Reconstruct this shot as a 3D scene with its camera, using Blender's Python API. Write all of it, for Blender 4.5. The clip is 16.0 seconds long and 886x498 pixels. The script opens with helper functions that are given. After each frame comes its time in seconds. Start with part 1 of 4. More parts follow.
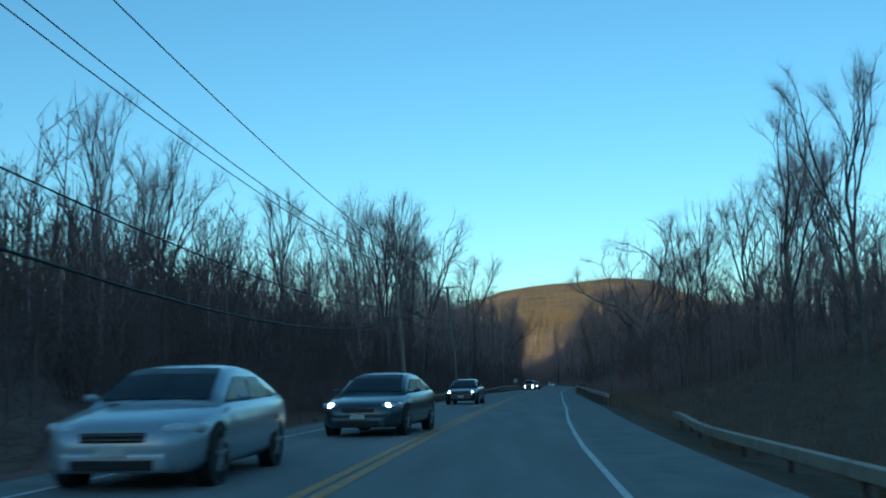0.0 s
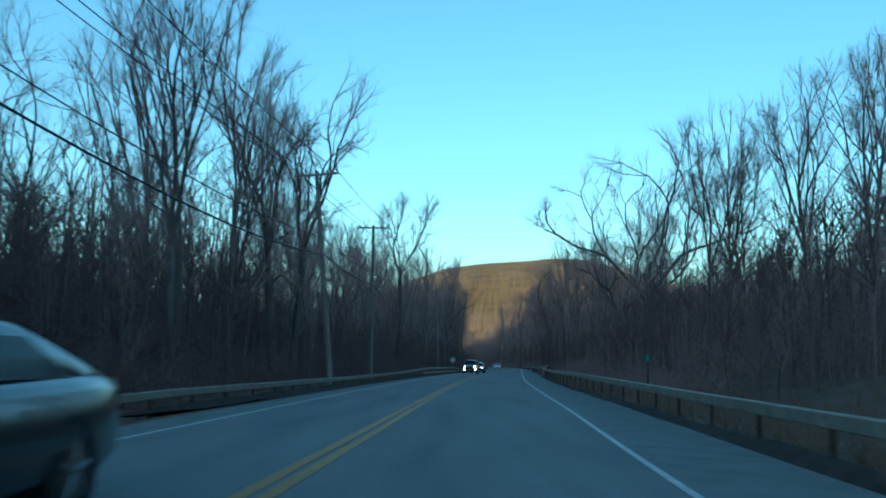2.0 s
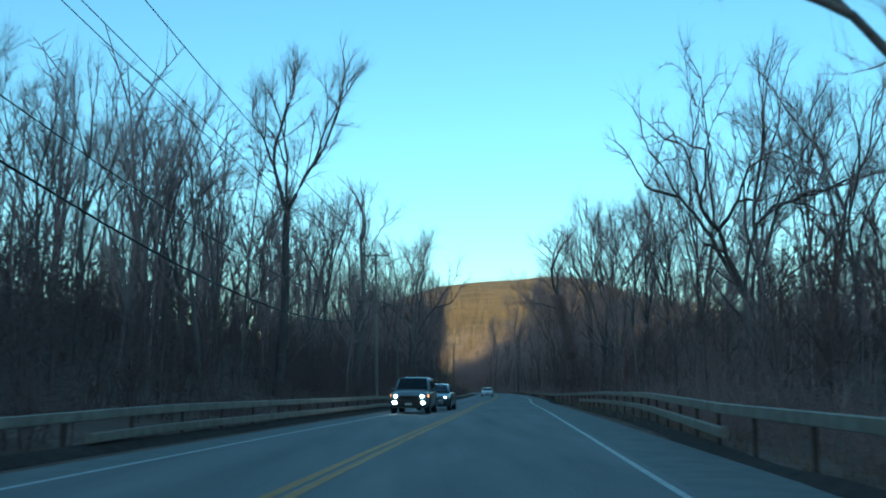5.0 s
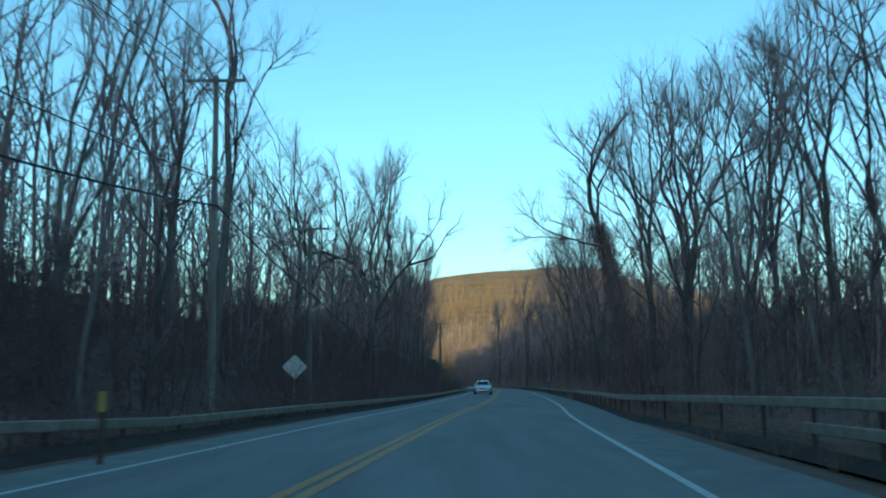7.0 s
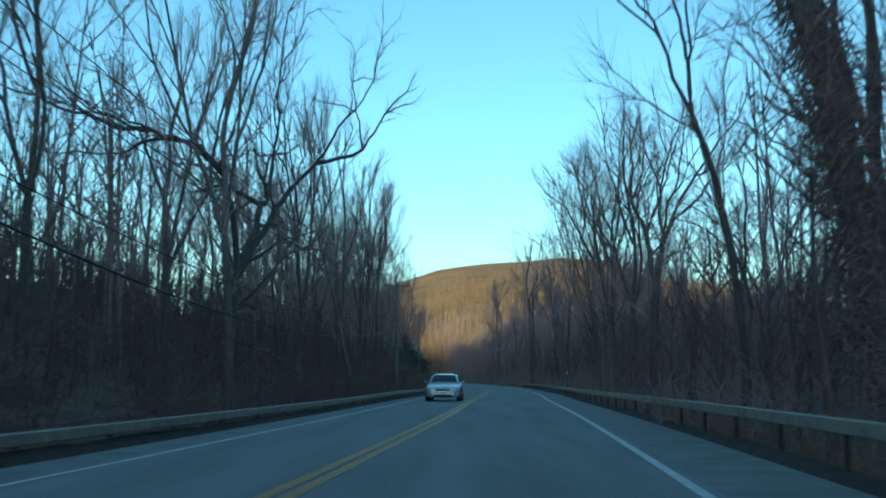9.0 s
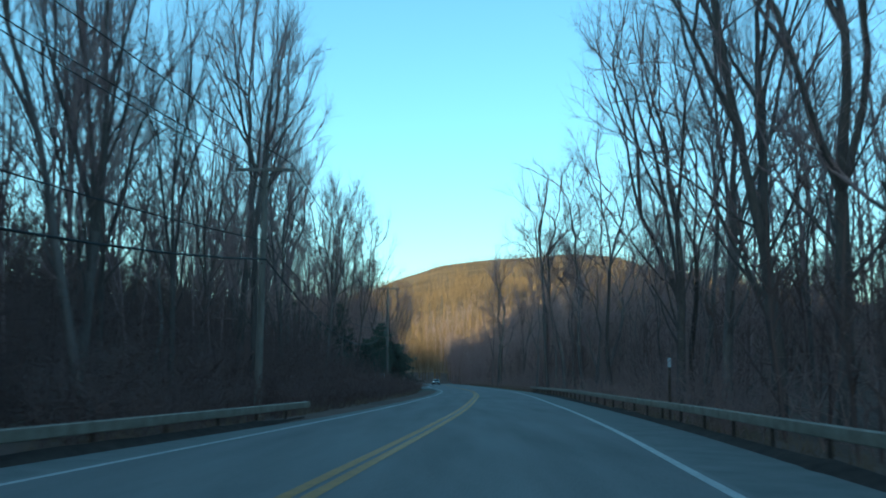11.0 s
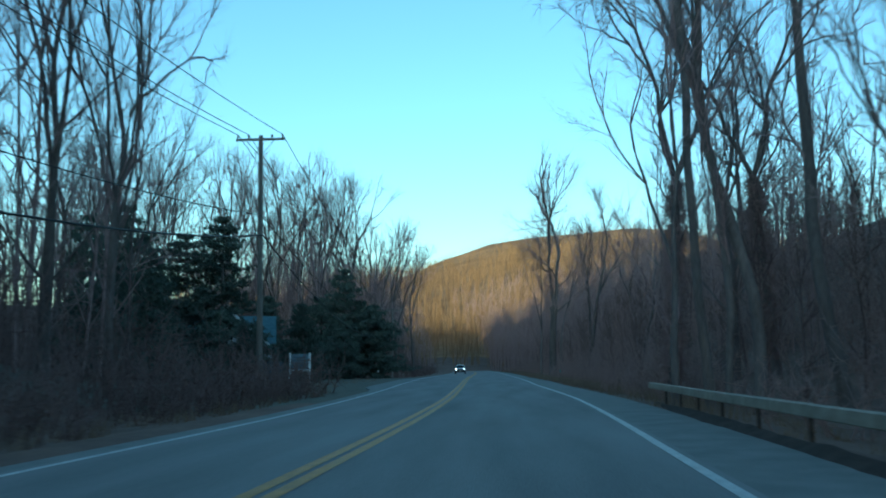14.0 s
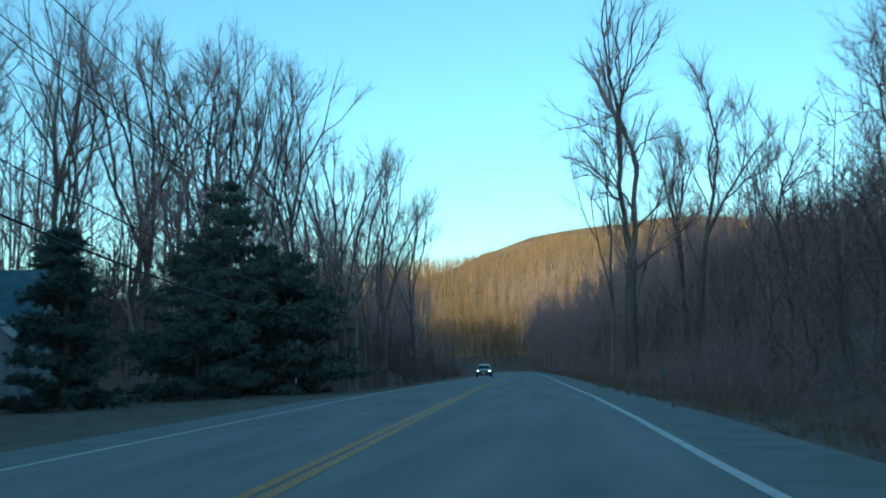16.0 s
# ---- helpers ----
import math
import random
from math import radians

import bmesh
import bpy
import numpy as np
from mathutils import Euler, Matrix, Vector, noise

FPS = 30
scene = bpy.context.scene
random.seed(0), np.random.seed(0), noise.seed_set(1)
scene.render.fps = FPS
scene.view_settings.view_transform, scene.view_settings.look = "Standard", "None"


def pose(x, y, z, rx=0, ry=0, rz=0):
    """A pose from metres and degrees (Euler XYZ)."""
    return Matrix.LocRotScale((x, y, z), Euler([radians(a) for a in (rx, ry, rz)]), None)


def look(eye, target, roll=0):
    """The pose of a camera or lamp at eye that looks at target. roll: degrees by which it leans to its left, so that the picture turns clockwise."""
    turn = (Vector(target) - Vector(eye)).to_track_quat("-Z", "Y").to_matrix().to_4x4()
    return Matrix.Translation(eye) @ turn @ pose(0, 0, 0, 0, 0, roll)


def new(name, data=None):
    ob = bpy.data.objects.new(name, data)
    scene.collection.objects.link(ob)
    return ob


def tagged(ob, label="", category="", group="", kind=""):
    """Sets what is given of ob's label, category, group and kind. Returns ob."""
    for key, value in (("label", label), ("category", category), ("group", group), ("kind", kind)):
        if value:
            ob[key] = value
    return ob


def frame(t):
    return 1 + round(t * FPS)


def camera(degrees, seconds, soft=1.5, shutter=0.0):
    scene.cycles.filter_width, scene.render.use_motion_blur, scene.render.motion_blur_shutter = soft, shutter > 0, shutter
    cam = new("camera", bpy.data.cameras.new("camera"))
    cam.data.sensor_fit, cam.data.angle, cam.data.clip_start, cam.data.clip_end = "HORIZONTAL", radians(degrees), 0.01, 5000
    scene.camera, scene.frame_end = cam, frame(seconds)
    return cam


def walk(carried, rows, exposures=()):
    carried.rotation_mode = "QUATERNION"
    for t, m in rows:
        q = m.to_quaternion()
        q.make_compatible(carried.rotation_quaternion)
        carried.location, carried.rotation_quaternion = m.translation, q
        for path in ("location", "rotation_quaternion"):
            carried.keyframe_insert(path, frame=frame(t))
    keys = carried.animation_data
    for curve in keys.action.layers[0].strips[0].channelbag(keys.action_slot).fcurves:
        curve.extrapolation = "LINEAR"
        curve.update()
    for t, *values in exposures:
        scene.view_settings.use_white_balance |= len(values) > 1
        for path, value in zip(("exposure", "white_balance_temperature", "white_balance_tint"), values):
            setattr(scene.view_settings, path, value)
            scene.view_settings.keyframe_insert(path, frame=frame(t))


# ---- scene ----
cam = camera(47.1, 16.0, soft=1.9, shutter=0.25)
PATH = [
    (0, (0.000, 0.000, 1.1), (-0.557, 9.896, 2.425), -0.87),
    (0.5, (0.198, 13.405, 1.1), (-0.297, 23.325, 2.257), -0.57),
    (1, (0.506, 26.771, 1.1), (0.134, 36.703, 2.210), 0.07),
    (1.5, (0.905, 40.151, 1.1), (0.688, 50.090, 2.179), 0.49),
    (2, (1.446, 53.371, 1.1), (1.417, 63.307, 2.225), 0.60),
    (2.5, (2.095, 66.452, 1.1), (2.221, 76.380, 2.289), 0.64),
    (3, (2.713, 79.524, 1.1), (2.928, 89.442, 2.360), 0.10),
    (5.5, (6.604, 145.520, 1.1), (6.608, 155.426, 2.469), 0.15),
    (6, (7.557, 158.881, 1.1), (7.518, 168.797, 2.391), 0.12),
    (6.5, (8.595, 172.172, 1.1), (8.574, 182.091, 2.376), 0.17),
    (7, (9.506, 185.495, 1.1), (9.506, 195.408, 2.411), 0.31),
    (7.5, (10.450, 198.805, 1.1), (10.485, 208.716, 2.428), -0.06),
    (8, (11.454, 212.037, 1.1), (11.460, 221.950, 2.418), 0.29),
    (8.5, (12.758, 225.240, 1.1), (12.727, 235.158, 2.375), 0.31),
    (11, (17.093, 291.124, 1.1), (16.998, 301.041, 2.383), 0.67),
    (11.5, (18.178, 304.190, 1.1), (18.029, 314.109, 2.363), 0.02),
    (12, (19.053, 317.304, 1.1), (18.836, 327.225, 2.329), 0.03),
    (12.5, (19.759, 330.444, 1.1), (19.455, 340.366, 2.310), -0.20),
    (13, (20.378, 343.845, 1.1), (19.968, 353.767, 2.275), 0.10),
    (13.5, (20.975, 357.365, 1.1), (20.461, 367.283, 2.267), -0.15),
    (14, (21.326, 370.877, 1.1), (20.698, 380.790, 2.252), -0.23),
    (14.5, (21.603, 384.241, 1.1), (20.861, 394.148, 2.240), -0.01),
    (15, (21.680, 397.427, 1.1), (20.842, 407.330, 2.206), -0.35),
    (15.5, (21.447, 410.600, 1.1), (20.514, 420.495, 2.205), -0.53),
    (16, (21.199, 423.842, 1.1), (20.167, 433.720, 2.266), -1.47),
]

walk(cam, [(t, look(eye, target, roll)) for t, eye, target, roll in PATH],
     exposures=[(0.0, 0.42, 4560, -16), (2.5, 0.8, 4650, -19), (7.5, 0.92, 4880, -17), (16.0, 1.0, 4900, -17)])

# ---- world, sun ----
SUN_EL, SUN_AZ = 7.0, 12.0      # low evening sun behind the camera; azimuth from behind, towards its left
world = bpy.data.worlds.new("world")
scene.world = world
world.use_nodes = True
wn = world.node_tree.nodes
sky = wn.new("ShaderNodeTexSky")
sky.sky_type, sky.sun_disc = "NISHITA", False
sky.sun_elevation, sky.sun_rotation = radians(SUN_EL), radians(180 + SUN_AZ)
sky.air_density, sky.dust_density, sky.ozone_density = 1.0, 0.4, 1.6
wn["Background"].inputs["Strength"].default_value = 0.15
world.node_tree.links.new(sky.outputs["Color"], wn["Background"].inputs["Color"])
sun = new("sun", bpy.data.lights.new("sun", "SUN"))
sun.data.energy, sun.data.angle, sun.data.color = 4.0, radians(0.5), (1.0, 0.74, 0.42)
sa, se = radians(SUN_AZ), radians(SUN_EL)
sun.matrix_world = look((math.sin(-sa) * math.cos(se) * 100, -math.cos(sa) * math.cos(se) * 100, math.sin(se) * 100), (0, 0, 0))


# ---- materials ----
def material(name, rough=0.8, metal=0.0):
    m = bpy.data.materials.new(name)
    m.use_nodes = True
    b = m.node_tree.nodes["Principled BSDF"]
    b.inputs["Roughness"].default_value, b.inputs["Metallic"].default_value = rough, metal
    return m, m.node_tree, b


def rgb(c):
    return (*c, 1.0)


def natural(name, low, high, scale=4.0, rough=0.85, metal=0.0, bump=0.3, bump_scale=30.0, stretch=(1, 1, 1), per_object=0.0, spec=0.3):
    """Two scales of noise between two colours, fine relief, and a slight change from object to object."""
    m, tree, b = material(name, rough, metal)
    n, l = tree.nodes, tree.links
    b.inputs["Specular IOR Level"].default_value = spec
    co = n.new("ShaderNodeTexCoord")
    mp = n.new("ShaderNodeMapping")
    mp.inputs["Scale"].default_value = stretch
    l.new(co.outputs["Object"], mp.inputs["Vector"])
    a = n.new("ShaderNodeTexNoise")
    a.inputs["Scale"].default_value, a.inputs["Detail"].default_value = scale, 6.0
    f = n.new("ShaderNodeTexNoise")
    f.inputs["Scale"].default_value, f.inputs["Detail"].default_value = bump_scale, 3.0
    for t in (a, f):
        l.new(mp.outputs["Vector"], t.inputs["Vector"])
    mix = n.new("ShaderNodeMath")
    mix.operation = "MULTIPLY_ADD"
    mix.inputs[1].default_value = 0.4
    l.new(f.outputs["Fac"], mix.inputs[0])
    half = n.new("ShaderNodeMath")
    half.operation = "MULTIPLY"
    half.inputs[1].default_value = 0.6
    l.new(a.outputs["Fac"], half.inputs[0])
    l.new(half.outputs[0], mix.inputs[2])
    ramp = n.new("ShaderNodeValToRGB")
    ramp.color_ramp.elements[0].position, ramp.color_ramp.elements[1].position = 0.32, 0.68
    ramp.color_ramp.elements[0].color, ramp.color_ramp.elements[1].color = rgb(low), rgb(high)
    l.new(mix.outputs[0], ramp.inputs["Fac"])
    out = ramp.outputs["Color"]
    if per_object:
        info, hsv = n.new("ShaderNodeObjectInfo"), n.new("ShaderNodeHueSaturation")
        vary = n.new("ShaderNodeMapRange")
        vary.inputs["To Min"].default_value, vary.inputs["To Max"].default_value = 1 - per_object, 1 + per_object
        l.new(info.outputs["Random"], vary.inputs["Value"])
        l.new(vary.outputs[0], hsv.inputs["Value"])
        l.new(out, hsv.inputs["Color"])
        out = hsv.outputs["Color"]
    l.new(out, b.inputs["Base Color"])
    if bump:
        bp = n.new("ShaderNodeBump")
        bp.inputs["Strength"].default_value, bp.inputs["Distance"].default_value = bump, 0.02
        l.new(f.outputs["Fac"], bp.inputs["Height"])
        l.new(bp.outputs["Normal"], b.inputs["Normal"])
    return m


def glowing(name, colour, strength):
    m, tree, b = material(name, 0.2)
    b.inputs["Base Color"].default_value = rgb(colour)
    b.inputs["Emission Color"].default_value, b.inputs["Emission Strength"].default_value = rgb(colour), strength
    return m


BARK = natural("bark", (0.105, 0.088, 0.08), (0.24, 0.2, 0.18), 2.0, 0.95, bump=0.8, bump_scale=14, stretch=(1, 1, 0.25), per_object=0.3, spec=0.1)
TWIG = natural("twig_bark", (0.24, 0.162, 0.15), (0.48, 0.33, 0.305), 3.0, 0.95, bump=0.0, per_object=0.3, spec=0.1)
BRUSH = natural("brush_stems", (0.215, 0.148, 0.132), (0.36, 0.246, 0.215), 0.5, 0.95, bump=0.0, per_object=0.4, spec=0.05)
FLOOR = natural("leaf_litter", (0.1, 0.072, 0.06), (0.23, 0.162, 0.125), 0.35, 0.95, bump=0.6, bump_scale=7, spec=0.1)
GRASS = natural("dry_grass", (0.06, 0.045, 0.03), (0.155, 0.112, 0.075), 1.2, 0.95, bump=0.4, bump_scale=20, per_object=0.2, spec=0.1)
YARD = natural("winter_lawn", (0.088, 0.082, 0.064), (0.195, 0.182, 0.142), 1.0, 0.95, bump=0.4, bump_scale=18, spec=0.1)
STRAW = natural("dead_weeds", (0.12, 0.085, 0.058), (0.3, 0.21, 0.14), 0.8, 0.95, bump=0.0, spec=0.1)
HILLWOOD = natural("far_woods", (0.137, 0.088, 0.051), (0.362, 0.233, 0.13), 0.03, 0.95, bump=0.0, bump_scale=0.3, per_object=0.0, spec=0.1)
NEEDLE = natural("pine_needles", (0.065, 0.082, 0.07), (0.16, 0.185, 0.148), 1.5, 0.8, bump=0.0, per_object=0.2, spec=0.15)
ASPHALT = natural("asphalt", (0.15, 0.149, 0.143), (0.265, 0.262, 0.252), 1.1, 0.85, bump=0.35, bump_scale=60, stretch=(1, 0.09, 1), spec=0.35)
SHOULDER = natural("worn_asphalt", (0.15, 0.155, 0.145), (0.25, 0.25, 0.235), 1.3, 0.9, bump=0.4, bump_scale=40, spec=0.3)
WHITE = natural("road_white", (0.36, 0.36, 0.35), (0.74, 0.74, 0.71), 5.0, 0.6, bump=0.1, bump_scale=50)
YELLOW = natural("road_yellow", (0.24, 0.15, 0.055), (0.5, 0.27, 0.055), 5.0, 0.6, bump=0.1, bump_scale=50)
ZINC = natural("galvanised_steel", (0.2, 0.165, 0.125), (0.42, 0.36, 0.28), 3.0, 0.65, 0.2, bump=0.1, bump_scale=20)
RUST = natural("weathered_steel", (0.06, 0.045, 0.035), (0.14, 0.1, 0.075), 6.0, 0.85, 0.2, bump=0.2)
POLE = natural("weathered_wood", (0.17, 0.148, 0.128), (0.38, 0.335, 0.29), 3.0, 0.9, bump=0.5, bump_scale=20, stretch=(1, 1, 0.1), per_object=0.2)
WIRE = natural("wire_black", (0.015, 0.015, 0.016), (0.03, 0.03, 0.03), 5.0, 0.6, bump=0.0)
PORCELAIN = natural("porcelain", (0.2, 0.18, 0.17), (0.35, 0.33, 0.3), 8.0, 0.25, bump=0.0)
PAINTWHITE = natural("white_paint", (0.6, 0.6, 0.58), (0.82, 0.82, 0.8), 3.0, 0.6, bump=0.15)


# ---- building helpers ----
def mesh_object(name, verts, faces, mat, parent=None, label="", smooth=False):
    me = bpy.data.meshes.new(name)
    me.from_pydata(verts, [], faces)
    if smooth:
        me.polygons.foreach_set("use_smooth", [True] * len(me.polygons))
    me.materials.append(mat)
    ob = new(name, me)
    if parent:
        ob.parent = parent
    return tagged(ob, label)


def part(name, bm, mat, parent=None, label="", smooth=False):
    me = bpy.data.meshes.new(name)
    bm.to_mesh(me)
    bm.free()
    if smooth:
        me.polygons.foreach_set("use_smooth", [True] * len(me.polygons))
    me.materials.append(mat)
    ob = new(name, me)
    if parent:
        ob.parent = parent
    return tagged(ob, label)


def box(bm, x0, x1, y0, y1, z0, z1, bevel=0.0):
    r = bmesh.ops.create_cube(bm, size=1.0, matrix=Matrix.Translation(((x0 + x1) / 2, (y0 + y1) / 2, (z0 + z1) / 2)) @ Matrix.Diagonal((x1 - x0, y1 - y0, z1 - z0, 1)))
    if bevel:
        es = list({e for v in r["verts"] for e in v.link_edges})
        bmesh.ops.bevel(bm, geom=es, offset=bevel, segments=2, affect="EDGES", profile=0.6)
    return bm


def cylinder(bm, a, b, r0, r1, sides=10, caps=True):
    a, b = Vector(a), Vector(b)
    m = Matrix.Translation((a + b) / 2) @ (b - a).to_track_quat("Z", "Y").to_matrix().to_4x4()
    bmesh.ops.create_cone(bm, cap_ends=caps, segments=sides, radius1=r0, radius2=r1, depth=(b - a).length, matrix=m)
    return bm


class Tubes:
    """Gathers tapered tubes along paths into one mesh."""
    def __init__(self):
        self.v, self.q, self.t, self.n, self.dark = [], [], [], 0, []

    def add(self, pts, radii, sides, dark=False):
        pts = np.asarray(pts, float)
        base = self.n
        tan = np.gradient(pts, axis=0)
        tan /= np.linalg.norm(tan, axis=1)[:, None] + 1e-9
        ref = np.where(np.abs(tan[:, 2:3]) > 0.9, [[1.0, 0, 0]], [[0, 0, 1.0]])
        u = np.cross(tan, ref)
        u /= np.linalg.norm(u, axis=1)[:, None]
        w = np.cross(tan, u)
        ang = np.arange(sides) * 2 * np.pi / sides
        ring = pts[:, None] + np.asarray(radii)[:, None, None] * (np.cos(ang)[None, :, None] * u[:, None] + np.sin(ang)[None, :, None] * w[:, None])
        self.v.append(ring.reshape(-1, 3))
        self.n += len(pts) * sides
        k, s = np.meshgrid(np.arange(len(pts) - 1), np.arange(sides), indexing="ij")
        a, c = base + k * sides + s, base + k * sides + (s + 1) % sides
        self.q.append(np.stack([a, c, c + sides, a + sides], -1).reshape(-1, 4))
        self.dark += [dark] * len(self.q[-1])

    def spikes(self, a, b, ra, rb):
        """Many straight three-sided pieces at once."""
        a, b = np.asarray(a, float), np.asarray(b, float)
        t = b - a
        t /= np.linalg.norm(t, axis=1)[:, None] + 1e-9
        u = np.cross(t, [0.31, 0.83, 0.46])
        u /= np.linalg.norm(u, axis=1)[:, None] + 1e-9
        w = np.cross(t, u)
        ang = np.arange(3) * 2 * np.pi / 3
        off = np.cos(ang)[None, :, None] * u[:, None] + np.sin(ang)[None, :, None] * w[:, None]
        low, high = a[:, None] + off * np.reshape(ra, (-1, 1, 1)), b[:, None] + off * np.reshape(rb, (-1, 1, 1))
        self.v.append(np.concatenate([low, high], 1).reshape(-1, 3))
        base = self.n + 6 * np.arange(len(a))
        for s in range(3):
            e = (s + 1) % 3
            self.q.append(np.stack([base + s, base + e, base + 3 + e, base + 3 + s], 1))
        self.n += 6 * len(a)

    def points(self, a, b, ra):
        """Many pointed twigs at once."""
        a, b = np.asarray(a, float), np.asarray(b, float)
        t = b - a
        t /= np.linalg.norm(t, axis=1)[:, None] + 1e-9
        u = np.cross(t, [0.31, 0.83, 0.46])
        u /= np.linalg.norm(u, axis=1)[:, None] + 1e-9
        w = np.cross(t, u)
        ang = np.arange(3) * 2 * np.pi / 3
        off = np.cos(ang)[None, :, None] * u[:, None] + np.sin(ang)[None, :, None] * w[:, None]
        self.v.append(np.concatenate([a[:, None] + off * np.reshape(ra, (-1, 1, 1)), b[:, None]], 1).reshape(-1, 3))
        base = self.n + 4 * np.arange(len(a))
        for s in range(3):
            self.t.append(np.stack([base + s, base + (s + 1) % 3, base + 3], 1))
        self.n += 4 * len(a)

    def mesh(self, name, mat, smooth=True, scale=1.0, second=None):
        me = bpy.data.meshes.new(name)
        v, q = np.concatenate(self.v) * scale, np.concatenate(self.q) if self.q else np.zeros((0, 4), int)
        t = np.concatenate(self.t) if self.t else np.zeros((0, 3), int)
        me.vertices.add(len(v))
        me.vertices.foreach_set("co", v.astype(np.float32).ravel())
        me.loops.add(q.size + t.size)
        me.loops.foreach_set("vertex_index", np.concatenate([q.ravel(), t.ravel()]).astype(np.int32))
        me.polygons.add(len(q) + len(t))
        me.polygons.foreach_set("loop_start", np.concatenate([np.arange(0, q.size, 4), q.size + np.arange(0, t.size, 3)]).astype(np.int32))
        me.update(calc_edges=True)
        me.validate()
        if smooth:
            me.polygons.foreach_set("use_smooth", [True] * len(me.polygons))
        me.materials.append(mat)
        if second:
            me.materials.append(second)
            me.polygons.foreach_set("material_index", np.array(self.dark + [0] * (len(me.polygons) - len(self.dark)), np.int32))
        return me


# ---- the road's line and the lie of the land ----
CENTRE = [(-80, -4.60), (-40, -3.60), (-10, -2.60), (10.3, -2.00), (22.2, -1.69), (35.2, -1.21), (48.3, -0.66), (61.8, -0.12), (75.4, 0.45), (89.2, 1.05), (122, 2.75), (156, 5.05), (169, 6.05), (182, 7.06),
          (195.5, 8.03), (222, 10.00), (235, 11.20), (252, 12.55), (268, 13.68), (301, 15.67), (314, 16.55), (327, 17.35), (340, 17.97), (353, 18.47), (366, 18.95), (380, 19.18), (393, 19.30), (406, 19.22), (419, 18.90),
          (433, 18.50), (456, 17.80), (490, 17.00), (538, 16.00), (600, 13.30), (660, 8.90), (720, 1.60), (800, -12.90)]
CY, CX = np.array(CENTRE).T
_tan = np.gradient(CX, CY)


def centre(y):
    """The double yellow line's x at y, smoothly through its points."""
    y = min(max(y, CY[0]), CY[-1] - 1e-3)
    k = int(np.searchsorted(CY, y, side="right") - 1)
    h = CY[k + 1] - CY[k]
    s = (y - CY[k]) / h
    return ((2 * s**3 - 3 * s**2 + 1) * CX[k] + (s**3 - 2 * s**2 + s) * h * _tan[k] + (-2 * s**3 + 3 * s**2) * CX[k + 1] + (s**3 - s**2) * h * _tan[k + 1])


def edge_right(y):
    return float(np.interp(y, [-80, 0, 12, 18, 24, 31, 38, 46, 56, 66, 80, 97, 156, 200, 222, 240, 255, 301, 314, 340, 366, 384, 406, 419, 434, 446, 460, 490, 560],
                           [3.25, 3.2, 3.13, 3.13, 3.2, 3.26, 3.38, 3.52, 3.6, 3.7, 3.92, 4.02, 4.2, 4.05, 3.97, 4.0, 4.04, 4.15, 4.2, 4.0, 4.0, 4.1, 4.36, 4.4, 4.4, 4.66, 4.8, 4.6, 4.0]))


def edge_left(y):
    return -float(np.interp(y, [-80, 50, 92, 156, 170, 183, 196, 222, 240, 301, 315, 341, 367, 394, 408, 422, 436, 470, 560], [3.15, 3.15, 3.3, 3.1, 3.0, 2.85, 2.8, 2.82, 2.9, 3.1, 3.08, 2.98, 3.0, 3.06, 3.3, 3.5, 3.9, 4.4, 3.6]))


def smoothstep(a, b, x):
    t = min(max((x - a) / (b - a), 0.0), 1.0)
    return t * t * (3 - 2 * t)


def ridge_height(x):
    return float(np.interp(x, [-1800, -900, -400, -220, -133, -95, -47, 2, 80, 155, 220, 280, 340, 420, 500, 1800], [25, 25, 30, 50, 76, 90, 112, 128, 138, 142, 136, 112, 80, 52, 45, 40]))


def land(x, y):
    """Height of the ground."""
    u = x - centre(y)
    n1 = noise.noise((x * 0.012, y * 0.012, 0.3))
    n2 = noise.noise((x * 0.07, y * 0.07, 1.7))
    left, right = edge_left(y), edge_right(y)
    if left - 1.6 < u < right + 2.2:
        z = -0.06
    elif u < 0:
        d = left - 1.6 - u
        yard = smoothstep(405, 425, y) * (1 - smoothstep(478, 500, y))
        z = -0.06 - 0.4 * smoothstep(0, 3, d) * (1 - yard) + (1 - 0.9 * yard) * 9.5 * smoothstep(4, 36, d) + 0.35 * n2 * smoothstep(2, 8, d) * (1 - smoothstep(560, 640, y))
        z += 4.0 * smoothstep(40, 140, d) * (0.7 + n1)
    else:
        d = u - right - 2.2
        bank = smoothstep(398, 445, y) * (1 - smoothstep(620, 700, y))
        field = 1 - smoothstep(30, 75, y)
        z = -0.06 - (0.45 + 0.25 * field) * smoothstep(0, 3, d) + (1 - field) * (9.5 - 4 * bank) * smoothstep(4, 34, d) + 0.35 * n2 * smoothstep(2, 8, d) * (1 - smoothstep(560, 640, y))
        z += 8.5 * bank * (smoothstep(3, 27, d) - 0.75 * smoothstep(28, 60, d)) + 6.5 * field * smoothstep(3, 28, d)
        z += 4.5 * smoothstep(40, 140, d) * (0.7 + n1) * (1 - bank)
    if y > 640:
        crest = ridge_height(x) * (1 + 0.02 * n1)
        t = min((y - 640) / 860, 1.0) ** 1.3
        z = z * (1 - t) + 1.075 * crest * (0.12 * smoothstep(640, 900, y) + 0.88 * t) + 4.0 * noise.noise((x * 0.006, y * 0.006, 4.1)) * t
        z -= 60 * smoothstep(1500, 2600, y)
    if y < -60:
        z = z + (228 + 14 * n1) * smoothstep(-150, -1150, y)
    return z


